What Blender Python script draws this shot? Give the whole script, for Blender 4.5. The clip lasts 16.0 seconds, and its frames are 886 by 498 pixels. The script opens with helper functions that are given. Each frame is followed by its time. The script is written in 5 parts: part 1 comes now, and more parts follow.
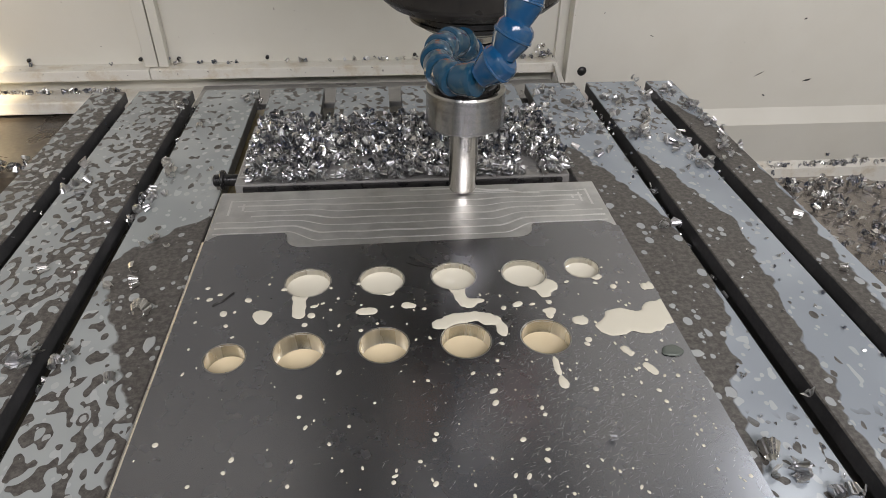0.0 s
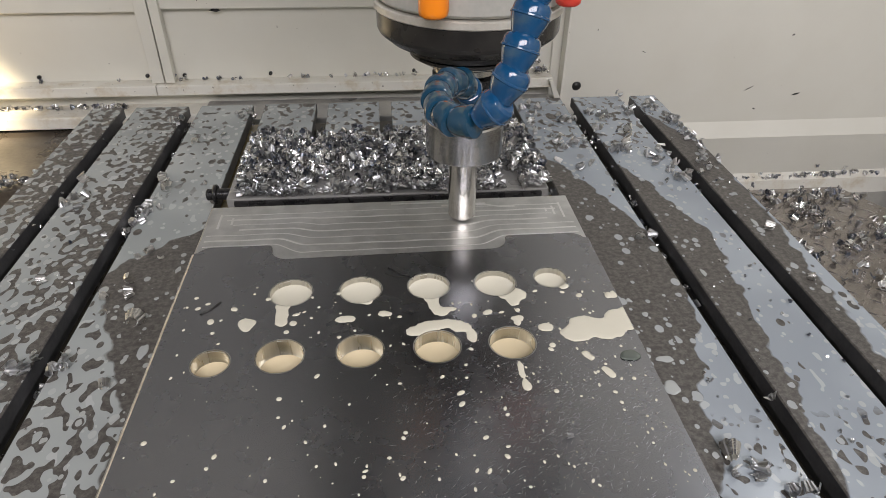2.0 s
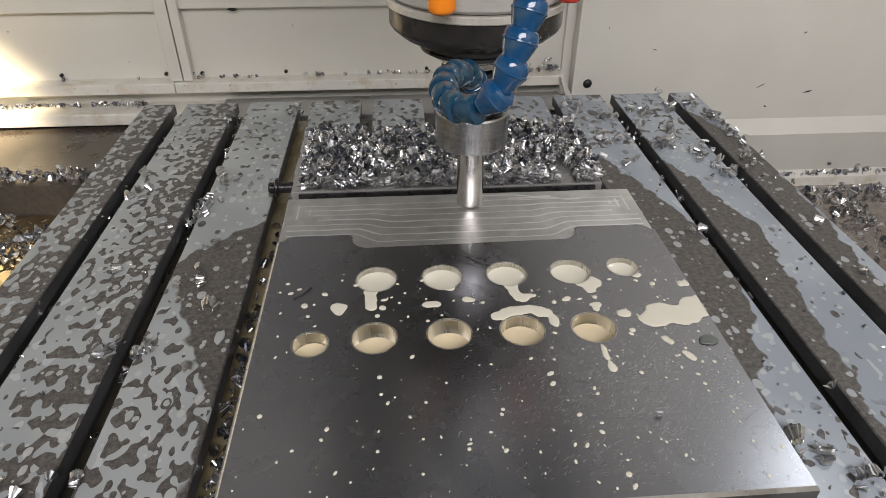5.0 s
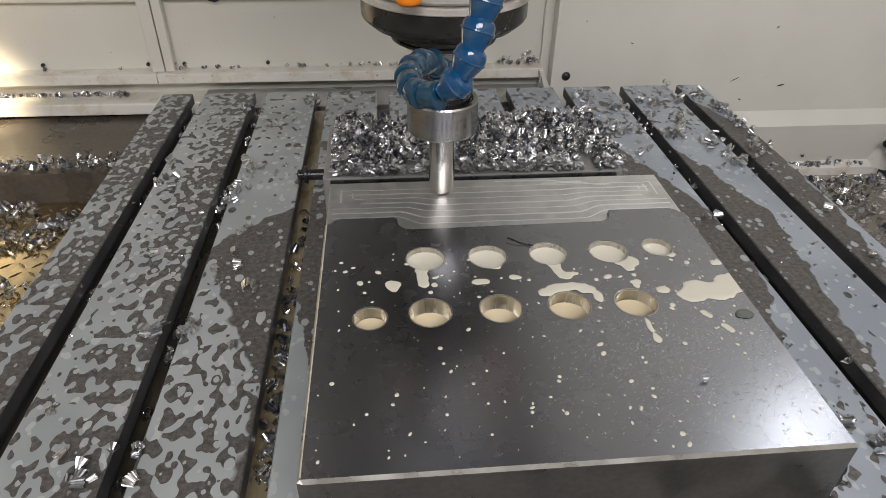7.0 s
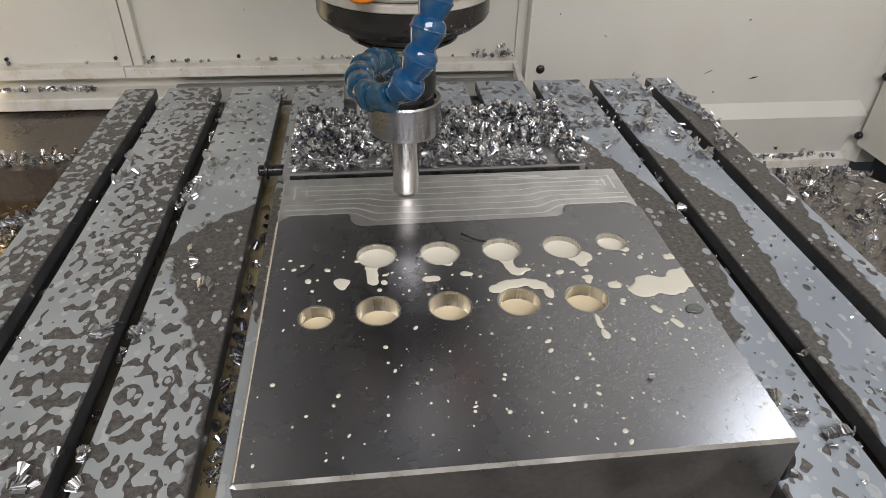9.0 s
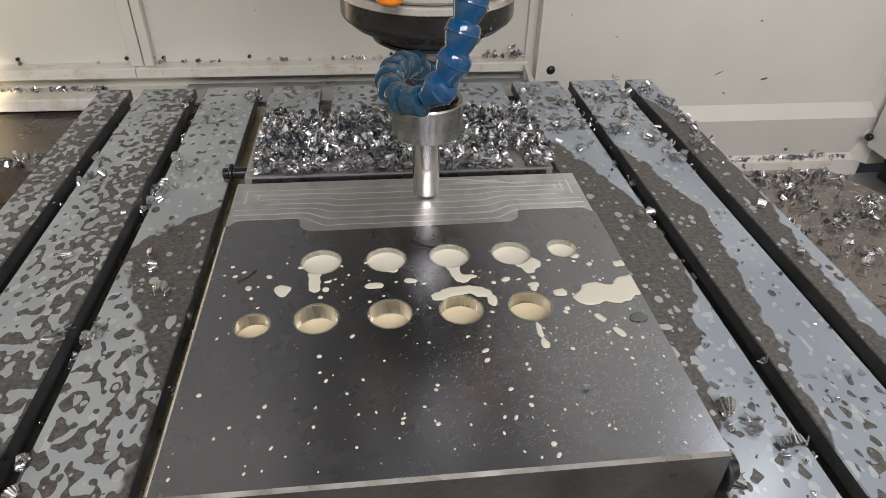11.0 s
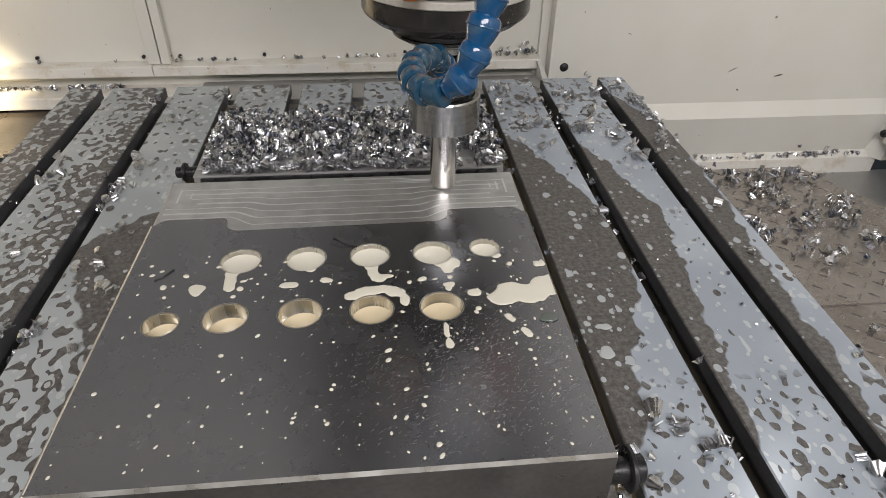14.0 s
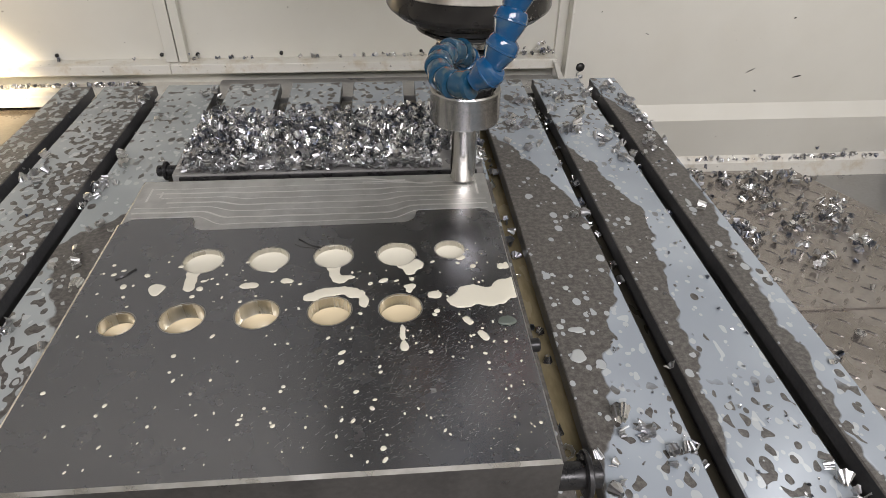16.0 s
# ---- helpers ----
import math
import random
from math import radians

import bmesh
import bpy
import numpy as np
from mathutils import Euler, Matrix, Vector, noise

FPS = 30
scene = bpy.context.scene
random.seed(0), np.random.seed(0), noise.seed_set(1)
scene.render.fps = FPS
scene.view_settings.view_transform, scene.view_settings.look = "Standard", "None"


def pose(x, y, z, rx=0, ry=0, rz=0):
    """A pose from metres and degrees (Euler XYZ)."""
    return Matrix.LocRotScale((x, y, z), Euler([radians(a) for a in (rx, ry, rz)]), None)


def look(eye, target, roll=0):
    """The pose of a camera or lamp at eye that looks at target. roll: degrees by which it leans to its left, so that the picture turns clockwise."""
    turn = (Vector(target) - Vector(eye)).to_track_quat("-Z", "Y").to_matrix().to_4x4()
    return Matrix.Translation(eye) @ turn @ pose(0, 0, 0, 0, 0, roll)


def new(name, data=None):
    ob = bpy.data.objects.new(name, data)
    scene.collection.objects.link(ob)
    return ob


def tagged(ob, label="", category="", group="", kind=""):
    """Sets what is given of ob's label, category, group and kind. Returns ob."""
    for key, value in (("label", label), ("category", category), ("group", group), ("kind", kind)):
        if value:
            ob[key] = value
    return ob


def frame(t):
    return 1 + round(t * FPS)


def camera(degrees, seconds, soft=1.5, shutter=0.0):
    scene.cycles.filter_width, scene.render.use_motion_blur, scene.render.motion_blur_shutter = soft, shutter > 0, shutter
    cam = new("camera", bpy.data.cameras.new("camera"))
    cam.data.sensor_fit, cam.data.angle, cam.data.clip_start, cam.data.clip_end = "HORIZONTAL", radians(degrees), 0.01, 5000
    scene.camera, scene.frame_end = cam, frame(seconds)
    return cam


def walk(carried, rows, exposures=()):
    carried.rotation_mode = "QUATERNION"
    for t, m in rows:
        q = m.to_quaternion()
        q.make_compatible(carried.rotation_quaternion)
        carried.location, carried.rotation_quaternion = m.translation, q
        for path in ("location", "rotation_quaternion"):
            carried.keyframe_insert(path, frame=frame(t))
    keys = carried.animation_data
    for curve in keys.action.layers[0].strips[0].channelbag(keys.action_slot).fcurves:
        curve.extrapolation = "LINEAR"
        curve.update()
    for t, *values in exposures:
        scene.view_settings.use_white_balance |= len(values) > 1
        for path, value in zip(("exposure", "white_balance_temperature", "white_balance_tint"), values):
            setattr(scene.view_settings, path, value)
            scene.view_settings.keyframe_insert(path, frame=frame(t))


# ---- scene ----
cam = camera(69.3, 16.0, 0.6)
# seconds, eye x, y, z, yaw, pitch, roll
CAM_ROWS = [
    (0.0, 0.0022, 0.1559, 0.3776, -5.81, -35.39, -0.96),
    (0.5, 0.0014, 0.1447, 0.3861, -6.06, -35.20, -1.00),
    (1.0, 0.0026, 0.1290, 0.3934, -6.26, -34.86, -1.23),
    (1.5, 0.0030, 0.1300, 0.3937, -6.20, -34.67, -0.95),
    (2.0, 0.0019, 0.1340, 0.3933, -5.81, -34.47, -0.82),
    (2.5, 0.0029, 0.1343, 0.3928, -4.91, -34.40, -0.33),
    (3.0, -0.0002, 0.1340, 0.3940, -4.39, -34.34, -0.09),
    (3.5, 0.0006, 0.1327, 0.3955, -4.32, -34.32, -0.23),
    (4.0, 0.0036, 0.1284, 0.3979, -4.24, -34.47, -0.14),
    (4.5, 0.0031, 0.1239, 0.3985, -4.26, -34.57, -0.22),
    (7.0, 0.0154, 0.0972, 0.4035, -5.70, -35.20, -1.06),
    (7.5, 0.0235, 0.0973, 0.4017, -6.20, -35.30, -1.35),
    (8.0, 0.0331, 0.1004, 0.4016, -6.88, -35.49, -1.38),
    (8.5, 0.0348, 0.1027, 0.4008, -7.18, -35.67, -1.47),
    (9.0, 0.0341, 0.1012, 0.4019, -7.34, -35.73, -1.51),
    (11.5, 0.0146, 0.1056, 0.4027, -7.07, -35.79, -1.56),
    (12.0, 0.0127, 0.1036, 0.4020, -6.77, -35.91, -1.39),
    (12.5, 0.0129, 0.1018, 0.4023, -6.57, -35.94, -1.24),
    (13.0, 0.0131, 0.0991, 0.4044, -6.47, -35.94, -1.22),
    (13.5, 0.0117, 0.0994, 0.4046, -6.30, -36.00, -1.14),
    (14.0, 0.0107, 0.0994, 0.4048, -6.16, -35.99, -1.02),
    (14.5, 0.0092, 0.0995, 0.4053, -5.93, -35.98, -1.06),
    (15.0, 0.0064, 0.1007, 0.4054, -5.75, -36.04, -1.04),
    (15.5, 0.0025, 0.1014, 0.4047, -5.43, -36.04, -0.89),
    (16.0, 0.0007, 0.1000, 0.4048, -5.18, -36.06, -0.95),
]
walk(cam, [(t, pose(x, y, z, 0, 0, yaw) @ pose(0, 0, 0, 90 + pitch) @ pose(0, 0, 0, 0, 0, -roll)) for t, x, y, z, yaw, pitch, roll in CAM_ROWS],
     [(0.0, 0.0), (1.0, -0.05), (3.0, 0.10), (4.5, -0.02), (7.0, -0.14), (7.5, -0.10), (9.0, -0.02), (12.5, 0.03), (14.5, 0.09), (16.0, 0.17)])

# seconds, table's travel in x, spindle's travel in y
DRIVE = [
    (0.0, 0.0, 0.0), (0.5, 0.0128, -0.0029), (1.0, 0.0125, -0.0163), (1.5, -0.0004, -0.0207), (2.0, -0.0150, -0.0215),
    (2.5, -0.0262, -0.0143), (3.0, -0.0217, -0.0114), (3.5, -0.0077, -0.0105), (4.0, 0.0069, -0.0108), (4.5, 0.0212, -0.0105),
    (7.0, 0.0922, -0.0097), (7.5, 0.1064, -0.0105), (8.0, 0.1109, -0.0116), (8.5, 0.0994, -0.0205), (9.0, 0.0853, -0.0206),
    (11.5, 0.0140, -0.0208), (12.0, 0.0015, -0.0225), (12.5, -0.0071, -0.0293), (13.0, -0.0210, -0.0267), (13.5, -0.0321, -0.0172),
    (14.0, -0.0452, -0.0132), (14.5, -0.0594, -0.0134), (15.0, -0.0736, -0.0118), (15.5, -0.0871, -0.0132), (16.0, -0.0888, -0.0034),
]
RIDERS = []      # things that travel with the table
HEAD = []        # things that travel with the spindle
AXIS = (0.0624, 0.6030)

# ---- light ----
world = bpy.data.worlds.new("world")
scene.world = world
world.use_nodes = True
world.node_tree.nodes["Background"].inputs[0].default_value = (0.8, 0.9, 1.0, 1)
world.node_tree.nodes["Background"].inputs[1].default_value = 0.45


def area(name, eye, target, sx, sy, watts, colour):
    data = bpy.data.lights.new(name, "AREA")
    data.shape, data.size, data.size_y, data.energy, data.color = "RECTANGLE", sx, sy, watts, colour
    ob = new(name, data)
    ob.matrix_world = look(eye, target)
    return ob


# shop light through the open doorway behind the camera, and the tube on the side wall
area("door_light", (0.1, -1.0, 1.5), (0.08, 0.6, 0.0), 1.4, 0.6, 41, (1.0, 0.955, 0.99))
area("tube_light", (1.0, 1.02, 1.1), (0.2, 0.6, 0.0), 0.08, 0.20, 1.6, (0.93, 0.96, 1.0))
spot = bpy.data.lights.new("work_light", "SPOT")
spot.energy, spot.color, spot.spot_size, spot.spot_blend, spot.shadow_soft_size = 290, (1.0, 0.80, 0.52), radians(25), 0.7, 0.015
new("work_light", spot).matrix_world = look((-1.1, 0.6, 0.75), (-0.835, 1.21, -0.05))


# ---- materials ----
class Nodes:
    """A short way to write node trees."""

    def __init__(self, name):
        self.m = bpy.data.materials.new(name)
        self.m.use_nodes = True
        self.t = self.m.node_tree
        self.bsdf = self.t.nodes["Principled BSDF"]

    def put(self, kind, operation="", interpolation_type="", data_type="", use_clamp=False):
        n = self.t.nodes.new(kind)
        if operation:
            n.operation = operation
        if interpolation_type:
            n.interpolation_type = interpolation_type
        if data_type:
            n.data_type = data_type
        if use_clamp:
            n.use_clamp = True
        return n

    def link(self, a, b):
        self.t.links.new(a, b)

    def val(self, socket, value):
        if isinstance(value, bpy.types.NodeSocket):
            self.link(value, socket)
        else:
            socket.default_value = value

    def math(self, op, a, b=0.0, clamp=False):
        n = self.put("ShaderNodeMath", operation=op, use_clamp=clamp)
        self.val(n.inputs[0], a)
        self.val(n.inputs[1], b)
        return n.outputs[0]

    def coords(self, which="Object", scale=(1, 1, 1)):
        n = self.put("ShaderNodeTexCoord")
        mp = self.put("ShaderNodeMapping")
        mp.inputs["Scale"].default_value = scale
        self.link(n.outputs[which], mp.inputs[0])
        return mp.outputs[0]

    def noise(self, vec, scale, detail=3.0, rough=0.55, dist=0.0):
        n = self.put("ShaderNodeTexNoise")
        self.link(vec, n.inputs["Vector"])
        n.inputs["Scale"].default_value, n.inputs["Detail"].default_value = scale, detail
        n.inputs["Roughness"].default_value, n.inputs["Distortion"].default_value = rough, dist
        return n.outputs["Fac"]

    def step(self, x, lo, hi, a=0.0, b=1.0):
        n = self.put("ShaderNodeMapRange", interpolation_type="SMOOTHSTEP")
        self.val(n.inputs[0], x)
        for i, k in enumerate((lo, hi, a, b)):
            self.val(n.inputs[i + 1], k)
        return n.outputs[0]

    def mix(self, f, a, b):
        n = self.put("ShaderNodeMix", data_type="RGBA")
        self.val(n.inputs[0], f)
        for s, c in ((n.inputs[6], a), (n.inputs[7], b)):
            self.val(s, c if isinstance(c, bpy.types.NodeSocket) else (*c, 1))
        return n.outputs[2]

    def bump(self, h, strength, distance=0.001):
        n = self.put("ShaderNodeBump")
        self.link(h, n.inputs["Height"])
        n.inputs["Strength"].default_value, n.inputs["Distance"].default_value = strength, distance
        self.link(n.outputs[0], self.bsdf.inputs["Normal"])

    def set(self, colour=None, rough=None, metal=None, **more):
        for k, x in (("Base Color", colour), ("Roughness", rough), ("Metallic", metal)):
            if x is not None:
                self.val(self.bsdf.inputs[k], (*x, 1) if isinstance(x, tuple) else x)
        for k, x in more.items():
            self.val(self.bsdf.inputs[k.replace("_", " ")], x)
        return self.m


def surface(name, a, b, rough=0.5, metal=0.0, scale=20, fine=200, bump=0.1, stretch=(1, 1, 1), spread=0.1, which="Object"):
    """Two tones at two scales, with uneven gloss and a fine relief."""
    n = Nodes(name)
    v = n.coords(which, stretch)
    big, small = n.noise(v, scale, 4), n.noise(v, fine, 3)
    f = n.step(n.math("ADD", n.math("MULTIPLY", big, 0.65), n.math("MULTIPLY", small, 0.35)), 0.3, 0.7)
    r = n.step(big, 0.3, 0.7, max(rough - spread, 0.02), min(rough + spread, 1))
    if bump:
        n.bump(small, bump, 0.0006)
    return n.set(n.mix(f, a, b), r, metal)


def paint_material():
    """Cream enamel, with faint smears and scattered rust-brown specks."""
    n = Nodes("cream_paint")
    v = n.coords("Object")
    smear = n.step(n.noise(v, 5, 4), 0.3, 0.75)
    base = n.mix(smear, (0.72, 0.705, 0.635), (0.67, 0.65, 0.575))
    speck = n.step(n.noise(v, 130, 1), 0.78, 0.82)
    base = n.mix(n.math("MULTIPLY", speck, 0.55), base, (0.16, 0.13, 0.09))
    n.bump(n.noise(v, 350, 2), 0.06, 0.0004)
    return n.set(base, n.step(smear, 0, 1, 0.28, 0.42), 0.0)


def sill_material():
    """Cream enamel stained with tan coolant dregs."""
    n = Nodes("stained_paint")
    v = n.coords("Object")
    stain = n.step(n.noise(v, 22, 5, 0.7), 0.46, 0.72)
    base = n.mix(n.math('MULTIPLY', stain, 0.6), (0.74, 0.72, 0.65), (0.50, 0.40, 0.25))
    grit = n.step(n.noise(v, 170, 2), 0.70, 0.76)
    base = n.mix(n.math("MULTIPLY", grit, 0.7), base, (0.07, 0.06, 0.05))
    return n.set(base, 0.4, 0.0)


def table_material():
    """Ground cast iron, dark where it has drained and pale where milky coolant stands in a broken film."""
    n = Nodes("wet_table")
    pos = n.coords("Object")

    def wander(scale, amount, detail):
        warp = n.put("ShaderNodeTexNoise")
        n.link(pos, warp.inputs["Vector"])
        warp.inputs["Scale"].default_value, warp.inputs["Detail"].default_value = scale, detail
        sub = n.put("ShaderNodeVectorMath", operation="SUBTRACT")
        n.link(warp.outputs["Color"], sub.inputs[0])
        sub.inputs[1].default_value = (0.5, 0.5, 0.5)
        sc = n.put("ShaderNodeVectorMath", operation="SCALE")
        n.link(sub.outputs[0], sc.inputs[0])
        sc.inputs["Scale"].default_value = amount
        add = n.put("ShaderNodeVectorMath", operation="ADD")
        n.link(pos, add.inputs[0])
        n.link(sc.outputs[0], add.inputs[1])
        sep = n.put("ShaderNodeSeparateXYZ")
        n.link(add.outputs[0], sep.inputs[0])
        return sep.outputs[0], sep.outputs[1]

    x, y = wander(26, 0.034, 2.5)
    gx = n.put("ShaderNodeSeparateXYZ")
    n.link(pos, gx.inputs[0])
    px = gx.outputs[0]

    def rib(a, b):
        return n.math("MULTIPLY", n.math("GREATER_THAN", px, a), n.math("LESS_THAN", px, b))

    def span(y0, y1):
        return n.math("MULTIPLY", n.step(y, y0 - 0.002, y0 + 0.002), n.step(y, y1 - 0.002, y1 + 0.002, 1, 0))

    def both(*f):
        r = f[0]
        for g in f[1:]:
            r = n.math("MULTIPLY", r, g)
        return r

    def either(*f):
        r = f[0]
        for g in f[1:]:
            r = n.math("MAXIMUM", r, g)
        return r

    def spots(scale, stretch, reach, keep):
        """Round patches of mixed size: 1 inside."""
        v = n.put("ShaderNodeTexVoronoi")
        v.inputs["Scale"].default_value, v.inputs["Randomness"].default_value = scale, 1.0
        n.link(n.coords("Object", stretch), v.inputs["Vector"])
        tint = n.put("ShaderNodeSeparateColor")
        n.link(v.outputs["Color"], tint.inputs[0])
        size = n.math("MULTIPLY", n.math("MULTIPLY", tint.outputs[0], tint.outputs[0]), reach)
        edge = n.math("SUBTRACT", n.math("ADD", size, n.math("MULTIPLY", n.math("SUBTRACT", n.noise(pos, 240, 1.0), 0.5), 0.10)), v.outputs["Distance"])
        return n.math("MULTIPLY", n.step(edge, -0.012, 0.012), n.math("GREATER_THAN", tint.outputs[1], 1.0 - keep))

    def bank(y0, x0, slope, bend):
        """1 to the right of a shore that stands farthest right at y0."""
        near = n.math("MULTIPLY", n.math("MAXIMUM", n.math("SUBTRACT", y0, y), 0.0), slope)
        far = n.math("MAXIMUM", n.math("SUBTRACT", y, y0), 0.0)
        line = n.math("SUBTRACT", n.math("SUBTRACT", x0, near), n.math("MULTIPLY", n.math("MULTIPLY", far, far), bend))
        return n.step(n.math("SUBTRACT", x, line), -0.0012, 0.0012)

    blot = n.noise(n.coords("Object", (1.15, 0.8, 1)), 96, 0.25, 0.4, 0.15)
    coarse = n.noise(pos, 11, 1.0)
    across = n.math("FRACT", n.math("MULTIPLY", n.math("ADD", px, 0.38), 10.0))
    level = n.math("ADD", 0.452, n.math("MULTIPLY", n.math("SUBTRACT", 0.5, coarse), 0.36))
    level = n.math("ADD", level, n.math("MULTIPLY", n.math("SUBTRACT", across, 0.45), 0.34))
    broken = n.step(n.math("SUBTRACT", blot, level), -0.005, 0.005)
    islands = spots(50, (1.0, 0.72, 1), 0.62, 0.5)
    pits = spots(84, (1.0, 0.7, 1), 0.44, 0.42)
    beads = spots(95, (1.0, 0.75, 1), 0.48, 0.32)
    pearls = spots(150, (1.0, 0.8, 1), 0.5, 0.4)

    def but(f, g):
        return n.math("MULTIPLY", f, n.math("SUBTRACT", 1.0, g))

    left = both(rib(-0.5, -0.275), but(broken, pits))
    third_near = both(n.step(y, 0.70, 0.705, 1, 0), n.step(n.math("ADD", x, n.math("MULTIPLY", n.math("MAXIMUM", n.math("SUBTRACT", y, 0.49), 0.0), 0.45)), -0.193, -0.190, 1, 0))
    third_near = both(third_near, n.step(n.math("SUBTRACT", blot, n.math("SUBTRACT", 0.50, n.math("MULTIPLY", n.math("SUBTRACT", y, 0.40), 0.55))), -0.005, 0.005))
    third_far = n.step(n.math("SUBTRACT", y, n.math("MULTIPLY", n.math("ADD", x, 0.225), 0.9)), 0.733, 0.736)
    third = both(rib(-0.275, -0.175), but(either(third_near, third_far), either(pits, both(n.step(y, 0.80, 0.90), n.step(blot, 0.335, 0.345, 1, 0)))))
    strip = both(rib(-0.175, -0.144), n.step(n.math("ADD", y, n.math("MULTIPLY", x, 4.0)), -0.105, -0.100, 1, 0))
    mid = both(rib(-0.175, 0.225), but(span(0.80, 1.3), either(islands, n.step(blot, 0.375, 0.385, 1, 0))))
    ra = both(rib(0.225, 0.315), bank(0.62, 0.316, 0.32, 0.9))
    rb = both(rib(0.325, 0.415), bank(0.68, 0.378, 0.155, 1.1))
    rc = both(rib(0.425, 0.48), bank(0.84, 0.475, 0.08, 0.9))
    rear = n.step(y, 0.90, 0.97)
    holes = either(both(pits, n.step(y, 0.60, 0.75, 1, 0.6)), both(either(islands, n.step(blot, 0.385, 0.395, 1, 0)), n.math("GREATER_THAN", rear, 0.5)))
    scallop = both(n.step(y, 0.44, 0.46, 1, 0), n.step(blot, 0.365, 0.375, 1, 0))
    right = but(but(either(ra, rb, rc), holes), scallop)
    film = either(left, third, strip, mid, right)
    film = either(film, n.math("MULTIPLY", either(beads, pearls), 0.9))
    thick = both(n.step(n.noise(n.coords("Object", (1.0, 0.7, 1)), 74, 0.8), 0.66, 0.675), film)
    milk = n.mix(n.step(n.noise(pos, 7, 2), 0.35, 0.65), (0.285, 0.32, 0.355), (0.36, 0.40, 0.435))
    # warmer light towards the left is mixed into the film's colour
    warm_lit = n.mix(n.step(n.noise(pos, 7, 2), 0.35, 0.65), (0.30, 0.325, 0.32), (0.385, 0.41, 0.40))
    milk = n.mix(n.step(px, -0.25, 0.15), warm_lit, milk)
    milk = n.mix(n.math("MULTIPLY", thick, 0.6), milk, (0.50, 0.52, 0.51))
    milk = n.mix(n.math("MULTIPLY", either(beads, pearls), 0.5), milk, (0.50, 0.51, 0.49))
    iron = n.mix(n.step(n.noise(pos, 190, 5, 0.7), 0.35, 0.7), (0.064, 0.059, 0.053), (0.145, 0.135, 0.122))
    n.bump(n.math("ADD", film, n.math("MULTIPLY", n.noise(pos, 600, 2), n.math("MULTIPLY", n.math("SUBTRACT", 1.0, film), 0.3))), 0.45, 0.0009)
    return n.set(n.mix(film, iron, milk), n.step(film, 0, 1, 0.38, 0.2), 0.0, Specular_IOR_Level=0.36)


def ground_steel_material():
    """Ground block top: fine scratches one way, swirls and a scuffed corner."""
    n = Nodes("ground_steel")
    v = n.coords("Object", (60, 3, 1))
    lay = n.noise(v, 12, 3)
    w = n.coords("Object")
    scuff = n.noise(w, 34, 4, 0.6)
    f = n.step(scuff, 0.50, 0.74)
    n.bump(n.math("ADD", lay, n.math("MULTIPLY", n.noise(w, 420, 3), 0.4)), 0.006, 0.0004)
    return n.set(n.mix(f, (0.288, 0.293, 0.316), (0.298, 0.303, 0.326)), n.step(scuff, 0.3, 0.75, 0.262, 0.282), 1.0)


def tool_path_material():
    """Freshly milled floor: cusps left along the cutter's passes."""
    n = Nodes("milled_steel")
    v = n.coords("Object")
    fine = n.noise(n.coords("Object", (1, 3, 1)), 240, 2)
    n.bump(fine, 0.07, 0.0004)
    return n.set(n.mix(n.step(n.noise(v, 45, 4), 0.35, 0.65), (0.60, 0.605, 0.61), (0.74, 0.745, 0.75)), n.step(fine, 0.3, 0.7, 0.34, 0.46), 1.0)


def liquid(name, colour, rough=0.08):
    n = Nodes(name)
    tone = n.noise(n.coords("Object"), 40, 3)
    dark = tuple(c * 0.9 for c in colour)
    return n.set(n.mix(tone, dark, colour), rough, 0.0, Specular_IOR_Level=0.55)


def chip_material():
    """Curled steel chips, from bright to heat-blued, ribbed across."""
    n = Nodes("steel_chips")
    geo = n.put("ShaderNodeNewGeometry")
    isl = geo.outputs["Random Per Island"]
    blue = n.step(isl, 0.40, 0.85)
    col = n.mix(blue, (0.86, 0.86, 0.86), (0.10, 0.118, 0.165))
    col = n.mix(n.step(n.noise(n.coords("Object"), 260, 2), 0.35, 0.75), col, (0.46, 0.45, 0.44))
    return n.set(col, n.step(isl, 0, 1, 0.22, 0.36), 1.0)


def flange_material():
    """Blackened steel peppered with bright specks of dried coolant."""
    n = Nodes("specked_black")
    v = n.coords("Object")
    tone = n.mix(n.noise(v, 60, 4), (0.022, 0.021, 0.021), (0.065, 0.061, 0.056))
    dots = n.math("MULTIPLY", n.step(n.noise(v, 420, 1), 0.70, 0.74), n.step(n.noise(v, 30, 2), 0.45, 0.6))
    return n.set(n.mix(dots, tone, (0.45, 0.44, 0.40)), n.step(n.noise(v, 40, 3), 0.3, 0.7, 0.2, 0.36), 0.6)


def hose_material(name, colour, film):
    """Glossy blue plastic under a patchy film of dried coolant."""
    n = Nodes(name)
    v = n.coords("Object")
    patch = n.math("MULTIPLY", n.step(n.noise(v, 130, 3), 0.48, 0.7), film)
    n.bump(n.noise(v, 300, 2), 0.08, 0.0004)
    return n.set(n.mix(patch, colour, (0.075, 0.11, 0.105)), n.step(patch, 0, 1, 0.12, 0.3), 0.0, Specular_IOR_Level=0.5, Coat_Weight=0.2)


def plain(name, colour, rough=0.4, metal=0.0, **more):
    return Nodes(name).set(colour, rough, metal, **more)


